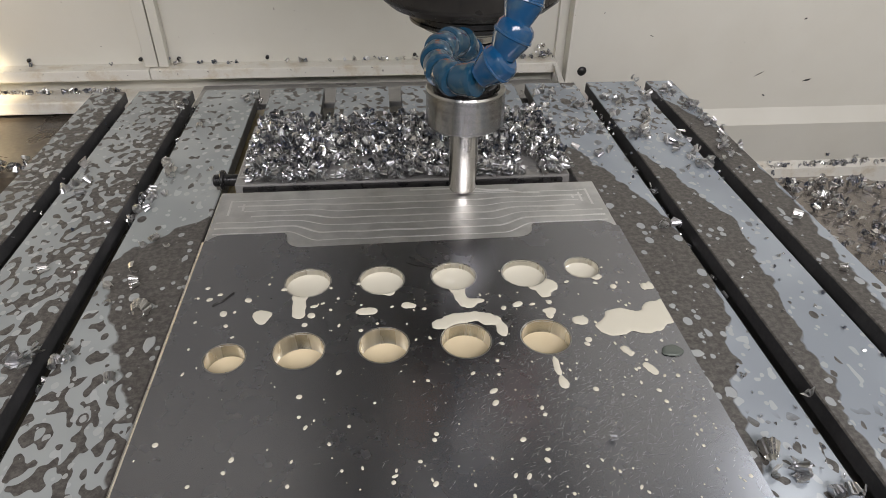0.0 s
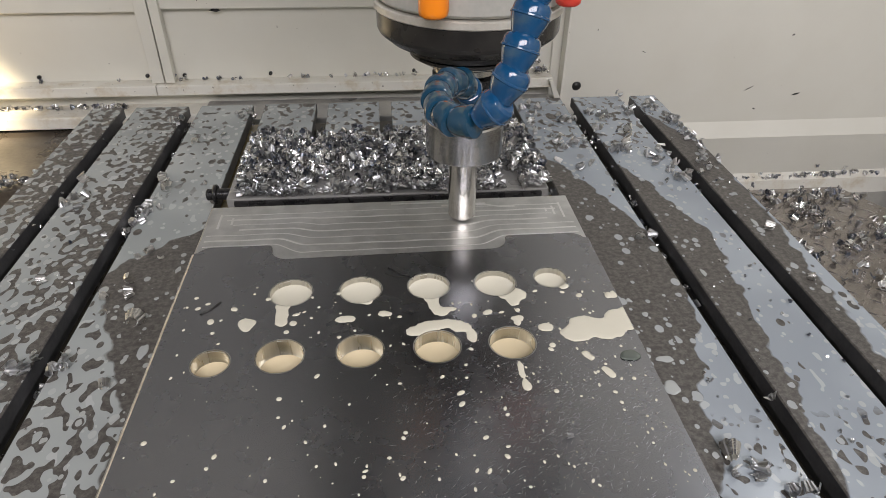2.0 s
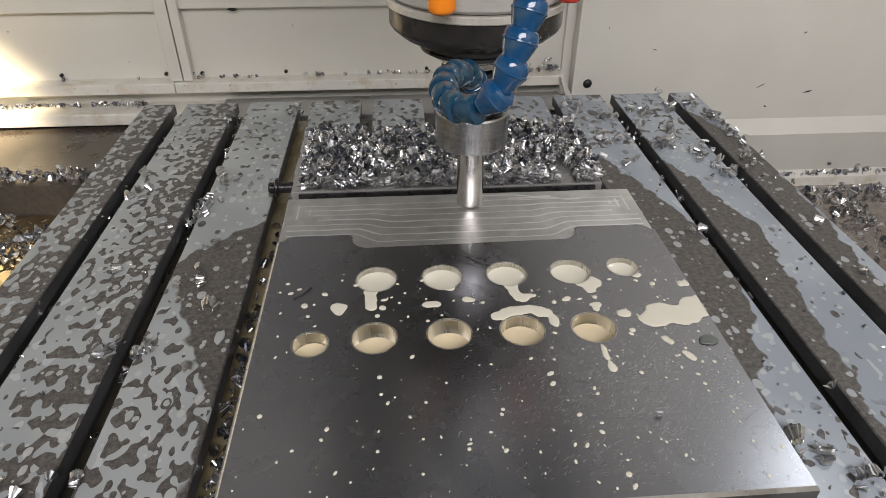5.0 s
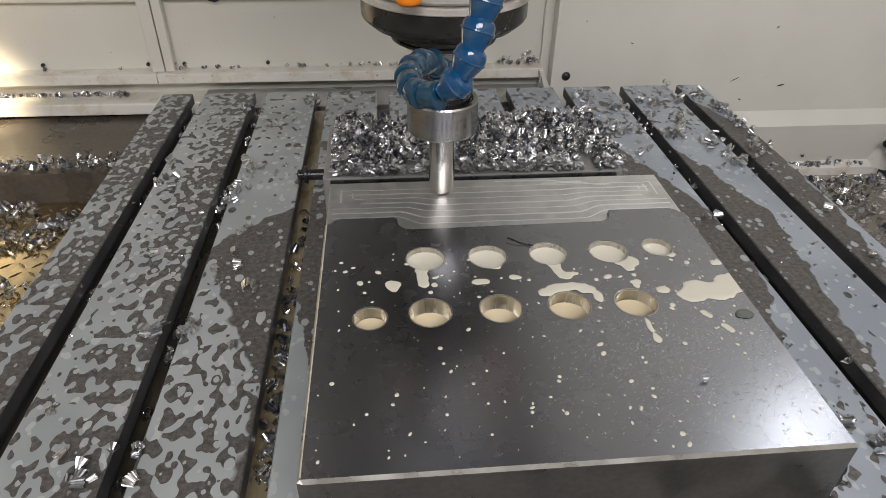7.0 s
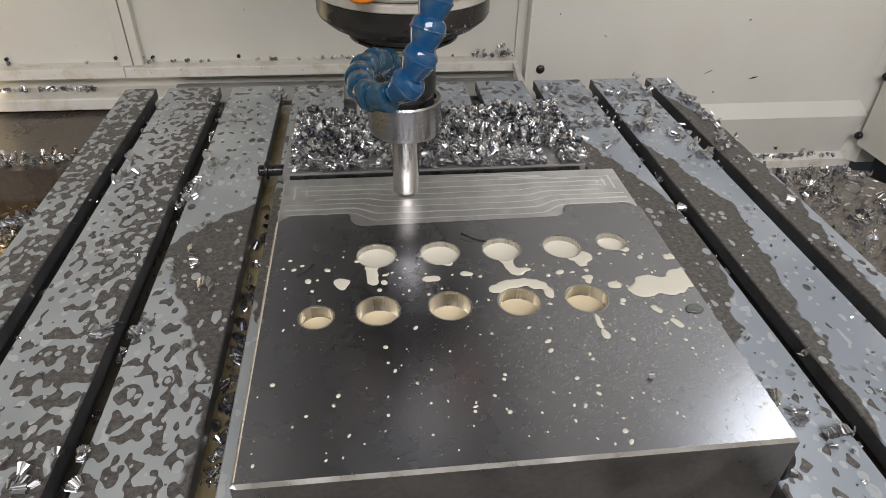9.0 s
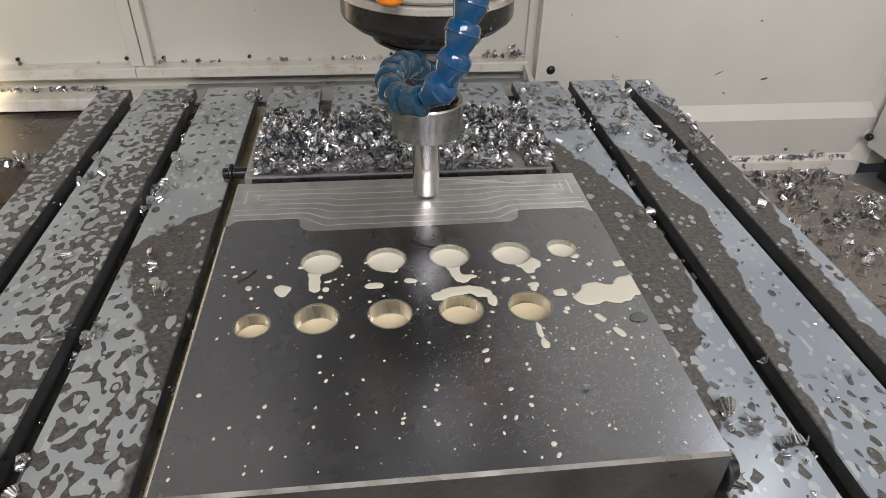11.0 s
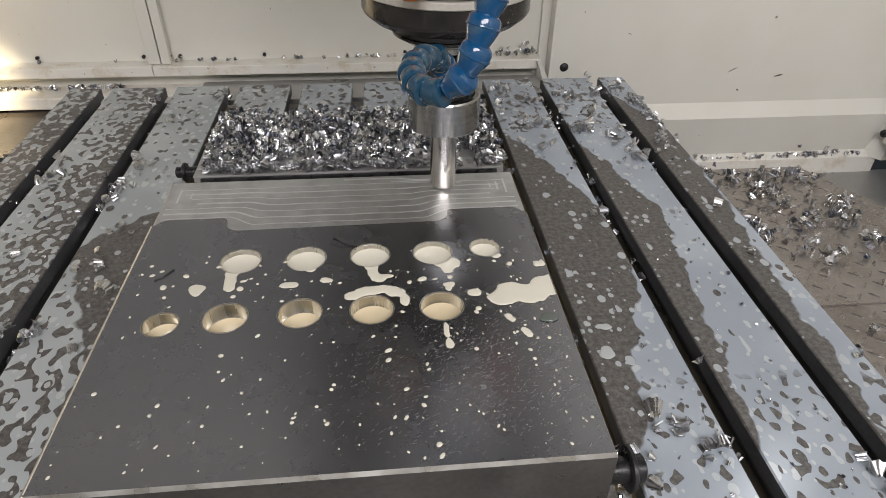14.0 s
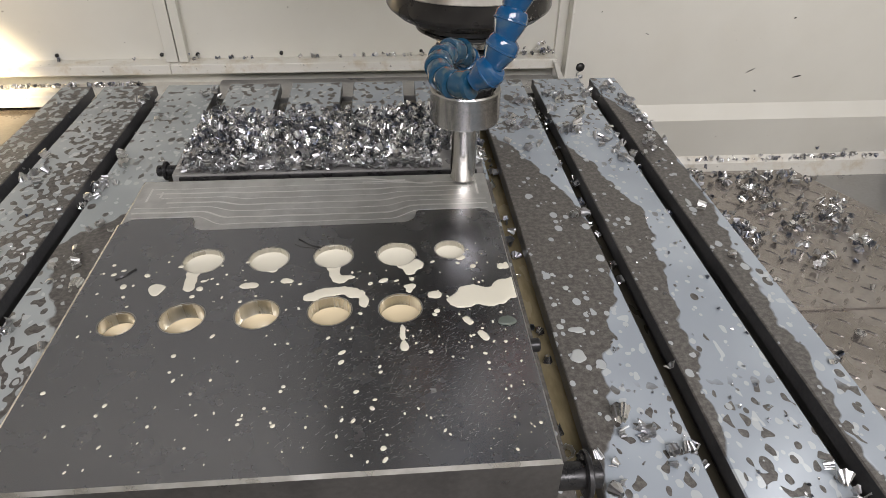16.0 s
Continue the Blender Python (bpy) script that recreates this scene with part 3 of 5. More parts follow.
def work_block():
    blk = thing("work_block", "ground steel block with ten round bores and a milled shelf", "steel block")
    front = pocket_edge()
    # ground top with the bores cut through
    bm = bmesh.new()
    outer = [bm.verts.new((x, y, BZ)) for x, y in [(BX[0], BY[0]), (BX[1], BY[0])] + list(reversed(front))]
    edges = loop_edges(bm, outer)
    for cx, cy, r in HOLES:
        edges += loop_edges(bm, [bm.verts.new((cx + r * math.cos(2 * math.pi * i / 48), cy + r * math.sin(2 * math.pi * i / 48), BZ)) for i in range(48)])
    bmesh.ops.triangle_fill(bm, use_beauty=True, use_dissolve=False, edges=edges)
    for f in bm.faces:
        if f.normal.z < 0:
            f.normal_flip()
    me = finish(bm, "ground_top", M_TOP)
    top = new("ground_top", me)
    top.parent = blk
    # milled shelf, a little lower
    bm = bmesh.new()
    loop = [bm.verts.new((x, y, POCKET_Z)) for x, y in front + [(BX[1], BY[1]), (BX[0], BY[1])]]
    bmesh.ops.triangle_fill(bm, use_beauty=True, use_dissolve=False, edges=loop_edges(bm, loop))
    shelf = part("milled_shelf", bm, M_MILLED, blk, "freshly milled shelf")
    bm = bmesh.new()
    for (xa, ya), (xb, yb) in zip(front, front[1:]):
        v = [bm.verts.new(p) for p in ((xa, ya, BZ), (xb, yb, BZ), (xb, yb, POCKET_Z), (xa, ya, POCKET_Z))]
        bm.faces.new(v)
    part("shelf_wall", bm, M_EDGE, blk, "bright milled step")
    # sides, with a bright broken edge
    bm = bmesh.new()
    e = 0.0024
    rim = [(BX[0], BY[0], BZ), (BX[0] + 0.002, BY[0], BZ), (BX[1], BY[0], BZ), (BX[1], 0.5382, BZ), (BX[1], 0.5383, POCKET_Z), (BX[1], BY[1], POCKET_Z), (BX[0], BY[1], POCKET_Z), (BX[0], 0.5383, POCKET_Z), (BX[0], 0.5382, BZ)]
    out = [(-1, -1), (0, -1), (1, -1), (1, 0), (1, 0), (1, 1), (-1, 1), (-1, 0), (-1, 0)]
    a = [bm.verts.new(p) for p in rim]
    b = [bm.verts.new((x + ox * 0.0014, y + oy * 0.0016, z - (0.0006 if ox < 0 else e))) for (x, y, z), (ox, oy) in zip(rim, out)]
    for i in range(9):
        j = (i + 1) % 9
        bm.faces.new((a[i], a[j], b[j], b[i]))
    part("broken_edge", bm, M_EDGE, blk, "bright chamfered edge")
    bm = bmesh.new()
    b = [bm.verts.new((x + ox * 0.0014, y + oy * 0.0016, z - (0.0006 if ox < 0 else e))) for (x, y, z), (ox, oy) in zip(rim, out)]
    c = [bm.verts.new((x + ox * 0.0014, y + oy * 0.0016, 0.0008)) for (x, y, z), (ox, oy) in zip(rim, out)]
    for i in range(9):
        j = (i + 1) % 9
        bm.faces.new((b[i], b[j], c[j], c[i]))
    bm.faces.new(c)
    part("block_side", bm, M_SIDE, blk, "dark sawn block side")
    for k, (cx, cy, r) in enumerate(HOLES):
        depth = 0.022
        bm = lathe([(r, BZ), (r, BZ - depth), (0.0001, BZ - depth - 0.001)], 48, cx, cy, True)
        bore = part("bore", bm, M_BORE, blk, "bored hole with bright wall", True)
        bm = lathe([(r + 0.0009, BZ + 0.00008), (r + 0.0004, BZ + 0.0002), (r - 0.0001, BZ - 0.0010)], 48, cx, cy, True)
        part("bore_rim", bm, M_EDGE, bore, "bright broken rim", True)
        level = BZ - (0.0048 if k < 5 else (0.0100 if k == 5 else 0.0130 if k in (6, 7) else 0.0100))
        bm = lathe([(r * 0.998, level + 0.0004), (r * 0.96, level), (0.0001, level)], 48, cx, cy, True)
        part("coolant_pool", bm, M_CREAM if k < 5 else M_CREAM_DEEP, bore, "cream coolant standing in the bore", True)
    RIDERS.append(blk)


work_block()


def rear_block():
    blk = thing("rear_block", "low steel block behind the work, buried in chips", "steel block")
    part("body", box(-0.148, 0.19, 0.7238, 0.862, 0.0008, 0.06, 0.0015), M_SMOOTH, blk)
    # black strip put in for the shade of the gap between the blocks
    part("gap_shade_strip", box(-0.140, 0.182, 0.7195, 0.7235, 0.0008, 0.0580, 0.001), M_BLACK, blk, "black strip standing in for the dark gap before the low block")
    RIDERS.append(blk)


rear_block()


def stud(label, x0, x1, y, z, r, washer_x, washer_r, tip_r):
    t = thing("clamp_stud", label, "clamp stud", "side studs")

    def bar(prof, name, text=""):
        bm = lathe(prof, 28)
        bmesh.ops.rotate(bm, matrix=Matrix.Rotation(radians(90), 3, "Y"), verts=bm.verts)
        bmesh.ops.translate(bm, vec=(0, y, z), verts=bm.verts)
        sharp(part(name, bm, M_BLACK, t, text))

    lo, hi = min(x0, x1), max(x0, x1)
    bar([(r * 0.9, lo), (r, lo + 0.001), (r, hi - 0.001), (r * 0.9, hi)], "shank")
    bar([(washer_r * 0.92, washer_x - 0.002), (washer_r, washer_x - 0.0012), (washer_r, washer_x + 0.0012), (washer_r * 0.92, washer_x + 0.002)], "washer")
    s = 1 if x1 > x0 else -1
    e = sorted((washer_x + s * 0.002, washer_x + s * 0.010))
    bar([(tip_r * 0.85, e[0]), (tip_r, e[0] + 0.001), (tip_r, e[1] - 0.001), (tip_r * 0.85, e[1])], "nut")
    RIDERS.append(t)


stud("blackened stud with washer in the low block's side", -0.1485, -0.172, 0.778, 0.036, 0.0065, -0.1725, 0.011, 0.0065)
stud("blackened stud with large washer beside the block's foot", 0.1728, 0.205, 0.340, 0.045, 0.009, 0.206, 0.0155, 0.009)
stud("blackened cap screw in the block's side", 0.1728, 0.178, 0.424, 0.080, 0.006, 0.1795, 0.008, 0.005)
stud("small blackened screw in the block's side", 0.1728, 0.178, 0.635, 0.050, 0.005, 0.1795, 0.006, 0.004)


# ---- spindle ----
def spindle_head():
    h = thing("spindle_head", "milling spindle nose with a blackened flange and grey housing", "spindle")
    h.location = (*AXIS, 0)
    sharp(part("housing", lathe([(0.055, 0.2905), (0.0605, 0.2905), (0.0625, 0.2925), (0.0630, 0.304), (0.0622, 0.3045), (0.0622, 0.306), (0.0630, 0.3065), (0.064, 0.42), (0.06, 0.56)], 96), M_GREY, h, "grey cast housing"))
    sharp(part("clamp_ring", lathe([(0.0595, 0.2842), (0.0632, 0.2842), (0.0640, 0.285), (0.0640, 0.2888), (0.0630, 0.2896), (0.058, 0.2896)], 96), M_RIM, h, "dirty bright clamp ring"))
    sharp(part("flange", lathe([(0.042, 0.2628), (0.0515, 0.2628), (0.0545, 0.2638), (0.0612, 0.2695), (0.0624, 0.272), (0.0624, 0.2836), (0.05, 0.2836)], 96), M_FLANGE, h, "blackened flange"))
    sharp(part("nose_ring", lathe([(0.025, 0.2512), (0.0372, 0.2512), (0.0404, 0.2528), (0.0404, 0.2546), (0.0392, 0.2552), (0.0410, 0.2560), (0.0412, 0.2590), (0.0398, 0.2596), (0.0398, 0.2606), (0.0414, 0.2612), (0.0414, 0.2626), (0.03, 0.2626)], 96), M_BLACK, h, "oily black nose ring"))
    sharp(part("nose_lip", lathe([(0.020, 0.2488), (0.0335, 0.2488), (0.0346, 0.2496), (0.0346, 0.2510), (0.02, 0.2510)], 96), M_SHANK, h, "thin bright lip"))
    # box added above the view; its reflection darkens the block top
    part("unseen_head_casting", box(-0.17, 0.17, -0.13, 0.60, 0.56, 1.3, 0.02), M_HEAD, h, "unseen head casting, added to darken the block's reflection")
    for x, y, m, name, r in ((-0.0296, -0.0715, M_ORANGE, "orange_cap", 0.0088), (0.055, -0.0475, M_RED, "red_cap", 0.008)):
        bm = lathe([(0.0001, 0.2948), (r * 0.72, 0.2950), (r * 0.95, 0.2965), (r, 0.299), (r, 0.33)], 32, x, y)
        cap = part(name, bm, m, h, "orange plastic nozzle cap" if m is M_ORANGE else "red plastic nozzle cap")
        sharp(cap, 50)
    HEAD.append(h)


spindle_head()


def tool_holder():
    t = thing("tool_holder", "collet holder with a satin steel nut and a round cutter", "tool holder")
    t.location = (*AXIS, 0)
    sharp(part("taper_collar", lathe([(0.0175, 0.2395), (0.0235, 0.2405), (0.0243, 0.2415), (0.0243, 0.2486), (0.018, 0.2486)], 64), M_SHANK, t, "bright collar"))
    sharp(part("holder_body", lathe([(0.019, 0.198), (0.0215, 0.200), (0.0228, 0.2045), (0.0228, 0.2065), (0.0218, 0.2072), (0.0218, 0.2090), (0.0236, 0.2098), (0.0244, 0.2110), (0.0244, 0.2300), (0.0236, 0.2308), (0.0236, 0.2325), (0.0244, 0.2332), (0.0244, 0.2382), (0.017, 0.2392)], 64), M_BLACK, t, "blackened holder body"))
    sharp(part("collet_nut", lathe([(0.0125, 0.1758), (0.0280, 0.1758), (0.0288, 0.1763), (0.0292, 0.1772), (0.0292, 0.2025), (0.0284, 0.2040), (0.0252, 0.2040), (0.0228, 0.1985), (0.0195, 0.1985)], 96), M_NUT, t, "satin turned nut"))
    sharp(part("end_mill", lathe([(0.0001, 0.1177), (0.0075, 0.1174), (0.0100, 0.1182), (0.0111, 0.1200), (0.0108, 0.1240), (0.0110, 0.1300), (0.0112, 0.134), (0.0112, 0.177), (0.008, 0.177)], 64), M_SHANK, t, "round steel cutter"))
    return t


TOOL = tool_holder()

HOSE = [(0.0760, 0.4490, 0.3430), (0.0735, 0.4475, 0.3340), (0.0700, 0.4450, 0.3220), (0.0662, 0.4420, 0.3095), (0.0620, 0.4380, 0.2965), (0.0570, 0.4360, 0.2830), (0.0497, 0.4385, 0.2735),
        (0.0415, 0.4440, 0.2680), (0.0325, 0.4540, 0.2672), (0.0295, 0.4720, 0.2690), (0.0345, 0.4880, 0.2705), (0.0440, 0.4990, 0.2690), (0.0505, 0.5080, 0.2610), (0.0540, 0.5180, 0.2510)]


def coolant_hose():
    h = thing("coolant_hose", "blue ball-jointed plastic coolant hose curled towards the cutter", "coolant hose")
    pts = [Vector(p) for p in HOSE]
    pts = [pts[0] + (pts[0] - pts[1]) * k for k in (5, 4, 3, 2, 1)] + pts
    dense = []
    for i in range(len(pts) - 1):
        p0, p1, p2, p3 = pts[max(i - 1, 0)], pts[i], pts[i + 1], pts[min(i + 2, len(pts) - 1)]
        for k in range(20):
            t = k / 20
            dense.append(0.5 * ((2 * p1) + (p2 - p0) * t + (2 * p0 - 5 * p1 + 4 * p2 - p3) * t * t + (3 * p1 - p0 - 3 * p2 + p3) * t ** 3))
    dense.append(pts[-1])
    run, length = [0.0], 0.0
    for a, b in zip(dense, dense[1:]):
        length += (b - a).length
        run.append(length)

    def at(s):
        s = min(max(s, 0), length)
        i = min(int(np.searchsorted(run, s)), len(run) - 1)
        j = max(i - 1, 0)
        f = 0 if i == j else (s - run[j]) / max(run[i] - run[j], 1e-9)
        return dense[j].lerp(dense[i], f)

    s = 0.0
    bend0 = length - 0.106
    while s < length - 0.006:
        straight = s < bend0
        step = 0.0146 if straight else 0.0118
        a, b = at(s), at(s + step)
        axis = (b - a).normalized()
        # socket skirt, waist and ball
        prof = [(0.0060, -0.0058), (0.0078, -0.0046), (0.0087, -0.0028), (0.0089, 0.0000), (0.0093, 0.0003), (0.0094, 0.0011), (0.0089, 0.0015), (0.0084, 0.0034), (0.0068, 0.0080), (0.0062, 0.0094), (0.0062, 0.0106)]
        if not straight:
            prof = [(0.0066, -0.0022), (0.0080, -0.0018), (0.0085, -0.0002), (0.0085, 0.0008), (0.0077, 0.0012), (0.0078, 0.0040), (0.0077, 0.0070), (0.0073, 0.0095), (0.0064, 0.0115), (0.0054, 0.0125)]
        bm = lathe([(r, z) for r, z in prof], 32)
        seg = part("hose_segment", bm, M_BLUE if straight or s > length - 0.02 else M_TEAL, h)
        sharp(seg, 28 if straight else 40)
        seg.matrix_basis = Matrix.Translation(a) @ axis.to_track_quat("Z", "Y").to_matrix().to_4x4()
        s += step
    HEAD.append(h)


coolant_hose()


# ---- coolant on the block ----
rng = random.Random(7)


def blob(cx, cy, rx, ry, z, seed, high=0.0006, n=26, wave=0.10, edge=9.0):
    """A flat, rounded drop with an uneven shore."""
    r = random.Random(seed)
    ph = [r.uniform(0, 6.28) for _ in range(4)]
    bm = bmesh.new()
    rings = []
    for f, h in ((1.0, 0.0), (0.97, 0.55), (0.88, 0.9), (0.6, 1.0)):
        ring = []
        for i in range(n):
            a = 2 * math.pi * i / n
            k = f * (1 + wave * (math.sin(2 * a + ph[0]) * 0.6 + math.sin(3 * a + ph[1]) * 0.6 + math.sin(5 * a + ph[2]) * 0.4))
            ring.append(bm.verts.new((min(cx + rx * k * math.cos(a), edge), cy + ry * k * math.sin(a), z + high * h)))
        rings.append(ring)
    for a, b in zip(rings, rings[1:]):
        for i in range(n):
            j = (i + 1) % n
            bm.faces.new((a[i], a[j], b[j], b[i]))
    bm.faces.new(rings[-1])
    return bm


PUDDLES = [
    ("broad cream coolant puddle at the block's edge", [(0.1345, 0.4305, 0.0118, 0.0078), (0.1405, 0.4365, 0.0110, 0.0100), (0.1530, 0.4330, 0.0130, 0.0100), (0.1660, 0.4410, 0.0115, 0.0105), (0.1725, 0.4450, 0.0080, 0.0085)]),
    ("cream coolant spill curving round a bore", [(0.0310, 0.4400, 0.0058, 0.0045), (0.0400, 0.4440, 0.0090, 0.0050), (0.0500, 0.4455, 0.0110, 0.0045), (0.0600, 0.4415, 0.0065, 0.0048), (0.0665, 0.4335, 0.0036, 0.0064)]),
    ("small oval cream coolant puddle", [(0.1150, 0.4372, 0.0050, 0.0040)]),
    ("cream spill at a bore's lip", [(0.0945, 0.4730, 0.0060, 0.0045), (0.1015, 0.4720, 0.0075, 0.0070), (0.0990, 0.4650, 0.0045, 0.0050)]),
    ("cream spill running from a bore", [(0.0440, 0.4735, 0.0052, 0.0060), (0.0450, 0.4640, 0.0040, 0.0060), (0.0490, 0.4580, 0.0050, 0.0045), (0.0555, 0.4598, 0.0040, 0.0022)]),
    ("long cream spill below a bore", [(-0.0556, 0.4715, 0.0052, 0.0040), (-0.0550, 0.4630, 0.0042, 0.0080), (-0.0540, 0.4555, 0.0040, 0.0045)]),
    ("square-edged cream coolant puddle", [(-0.0780, 0.4570, 0.0038, 0.0040), (-0.0745, 0.4560, 0.0042, 0.0046), (-0.0758, 0.4525, 0.0036, 0.0042)]),
    ("flat cream coolant puddle", [(-0.0155, 0.4548, 0.0040, 0.0030), (-0.0108, 0.4556, 0.0040, 0.0032)]),
    ("small flat cream puddle", [(0.0105, 0.4594, 0.0030, 0.0028), (0.0140, 0.4586, 0.0026, 0.0024)]),
    ("small cream puddle above a bore", [(0.0985, 0.4472, 0.0040, 0.0026), (0.0975, 0.4430, 0.0022, 0.0030)]),
    ("streak of cream coolant", [(0.0917, 0.4045, 0.0015, 0.0040), (0.0918, 0.3990, 0.0017, 0.0045)]),
    ("drop-shaped cream coolant puddle", [(0.0926, 0.3900, 0.0020, 0.0034), (0.0928, 0.3872, 0.0025, 0.0028)]),
    ("cream spill at the small bore", [(0.1368, 0.4790, 0.0036, 0.0034)]),
    ("cream dribble at a bore's lip", [(-0.0040, 0.4735, 0.0080, 0.0026), (0.0005, 0.4720, 0.0036, 0.0026)]),
    ("slanted cream coolant drop", [(0.1334, 0.4118, 0.0022, 0.0022), (0.1350, 0.4098, 0.0022, 0.0022), (0.1366, 0.4076, 0.0018, 0.0020)]),
    ("slanted cream drop near the edge", [(0.1416, 0.3978, 0.0020, 0.0022), (0.1432, 0.3950, 0.0024, 0.0026), (0.1448, 0.3924, 0.0020, 0.0022)]),
    ("small cream drop at the block's edge", [(0.1660, 0.4655, 0.0034, 0.0022), (0.1690, 0.4680, 0.0020, 0.0034)]),
]


def pool(spots, seed, high=0.0006, cell=0.0005):
    """A flat pool with a rounded shore, grown round several centres and kept off the bores and the block's edge."""
    x0, x1 = min(q[0] - q[2] for q in spots) - 0.003, max(q[0] + q[2] for q in spots) + 0.003
    y0, y1 = min(q[1] - q[3] for q in spots) - 0.003, max(q[1] + q[3] for q in spots) + 0.003
    nx, ny = int((x1 - x0) / cell) + 2, int((y1 - y0) / cell) + 2

    def depth(i, j):
        x, y = x0 + i * cell, y0 + j * cell
        near = sum(math.exp(-(math.hypot((x - cx) / rx, (y - cy) / ry) - 1) * min(rx, ry) / 0.0009) for cx, cy, rx, ry in spots)
        d = 0.0009 * math.log(max(near, 1e-30)) + 0.0009 * noise.noise(Vector((x * 190, y * 190, seed))) + 0.0004 * noise.noise(Vector((x * 520, y * 520, seed)))
        for cx, cy, r in HOLES:
            d = min(d, math.hypot(x - cx, y - cy) - r - 0.0003)
        return min(d, BX[1] - 0.0004 - x)

    g = [[depth(i, j) for j in range(ny)] for i in range(nx)]
    bm = bmesh.new()
    made = {}

    def grid(i, j):
        if (i, j) not in made:
            made[i, j] = bm.verts.new((x0 + i * cell, y0 + j * cell, BZ + 0.0002 + high * (1 - math.exp(-g[i][j] / 0.0007))))
        return made[i, j]

    def cut(a, b):
        k = (a, b) if a < b else (b, a)
        if k not in made:
            (ia, ja), (ib, jb) = k
            f = g[ia][ja] / (g[ia][ja] - g[ib][jb])
            made[k] = bm.verts.new((x0 + (ia + (ib - ia) * f) * cell, y0 + (ja + (jb - ja) * f) * cell, BZ + 0.0002))
        return made[k]

    for i in range(nx - 1):
        for j in range(ny - 1):
            ring = [(i, j), (i + 1, j), (i + 1, j + 1), (i, j + 1)]
            loop = []
            for a, b in zip(ring, ring[1:] + ring[:1]):
                ina, inb = g[a[0]][a[1]] > 0, g[b[0]][b[1]] > 0
                if ina:
                    loop.append(grid(*a))
                if ina != inb:
                    loop.append(cut(a, b))
            if len(set(loop)) == len(loop) and len(loop) > 2:
                bm.faces.new(loop)
    return bm


for k, (text, spots) in enumerate(PUDDLES):
    p = tagged(part("coolant_puddle", pool(spots, 3.7 * k + 0.5), M_CREAM, None, "", True), text, "puddle", "puddles on the block")
    RIDERS.append(p)
p = tagged(part("coolant_drop", blob(0.1605, 0.4075, 0.0060, 0.0046, BZ + 0.0002, 3, 0.0012, 36, 0.08), plain("clear_drop", (0.10, 0.115, 0.10), 0.06), None, "", True),
           "clear dark drop lying on the block's corner", "drop")
RIDERS.append(p)

M_MILK = liquid("thin_milky_coolant", (0.42, 0.44, 0.43), 0.12)
for k, (x, y, rx, ry) in enumerate(((0.2375, 0.525, 0.0035, 0.0035), (0.2520, 0.520, 0.0075, 0.0042), (0.2450, 0.487, 0.0070, 0.0080), (0.2560, 0.580, 0.0030, 0.0034), (0.2390, 0.556, 0.0028, 0.0030), (0.2470, 0.602, 0.0024, 0.0028),
                                   (0.3550, 0.690, 0.0030, 0.0042), (0.3400, 0.640, 0.0026, 0.0060), (-0.2010, 0.566, 0.0042, 0.0100), (-0.2090, 0.640, 0.0022, 0.0024), (-0.1980, 0.700, 0.0024, 0.0030), (0.4420, 0.730, 0.0030, 0.0080))):
    drop = part("table_drop", blob(x, y, rx, ry, 0.0003, 300 + k, 0.0006, 24, 0.14), M_MILK, None, "", True)
    tagged(drop, "pale milky coolant drop on the dark table", "drop", "drops on the table")
    RIDERS.append(drop)

DROPS_A = [(-0.1137, 0.4848, 0.0017), (-0.1048, 0.4779, 0.0017), (-0.1104, 0.4735, 0.0020), (-0.0866, 0.4711, 0.0025), (-0.1178, 0.4753, 0.0012), (-0.0995, 0.4594, 0.0028), (-0.0931, 0.4603, 0.0012),
           (-0.0962, 0.4483, 0.0016), (-0.1148, 0.4528, 0.0012), (-0.0907, 0.4381, 0.0012), (-0.0456, 0.4622, 0.0020), (-0.0405, 0.4646, 0.0012), (-0.0467, 0.4538, 0.0028), (-0.0501, 0.4457, 0.0020),
           (-0.0354, 0.4582, 0.0012), (-0.0185, 0.4826, 0.0017), (-0.0653, 0.4801, 0.0021), (-0.0362, 0.4795, 0.0013), (0.0020, 0.4583, 0.0012), (-0.0168, 0.4384, 0.0016), (0.0217, 0.4549, 0.0016),
           (-0.0283, 0.4056, 0.0018), (-0.0482, 0.3897, 0.0018), (0.0706, 0.4521, 0.0021), (0.0798, 0.4549, 0.0033), (0.0889, 0.4542, 0.0017), (0.0999, 0.4555, 0.0021), (0.0649, 0.4440, 0.0016), (0.0643, 0.4211, 0.0016), (0.0446, 0.3992, 0.0015)]
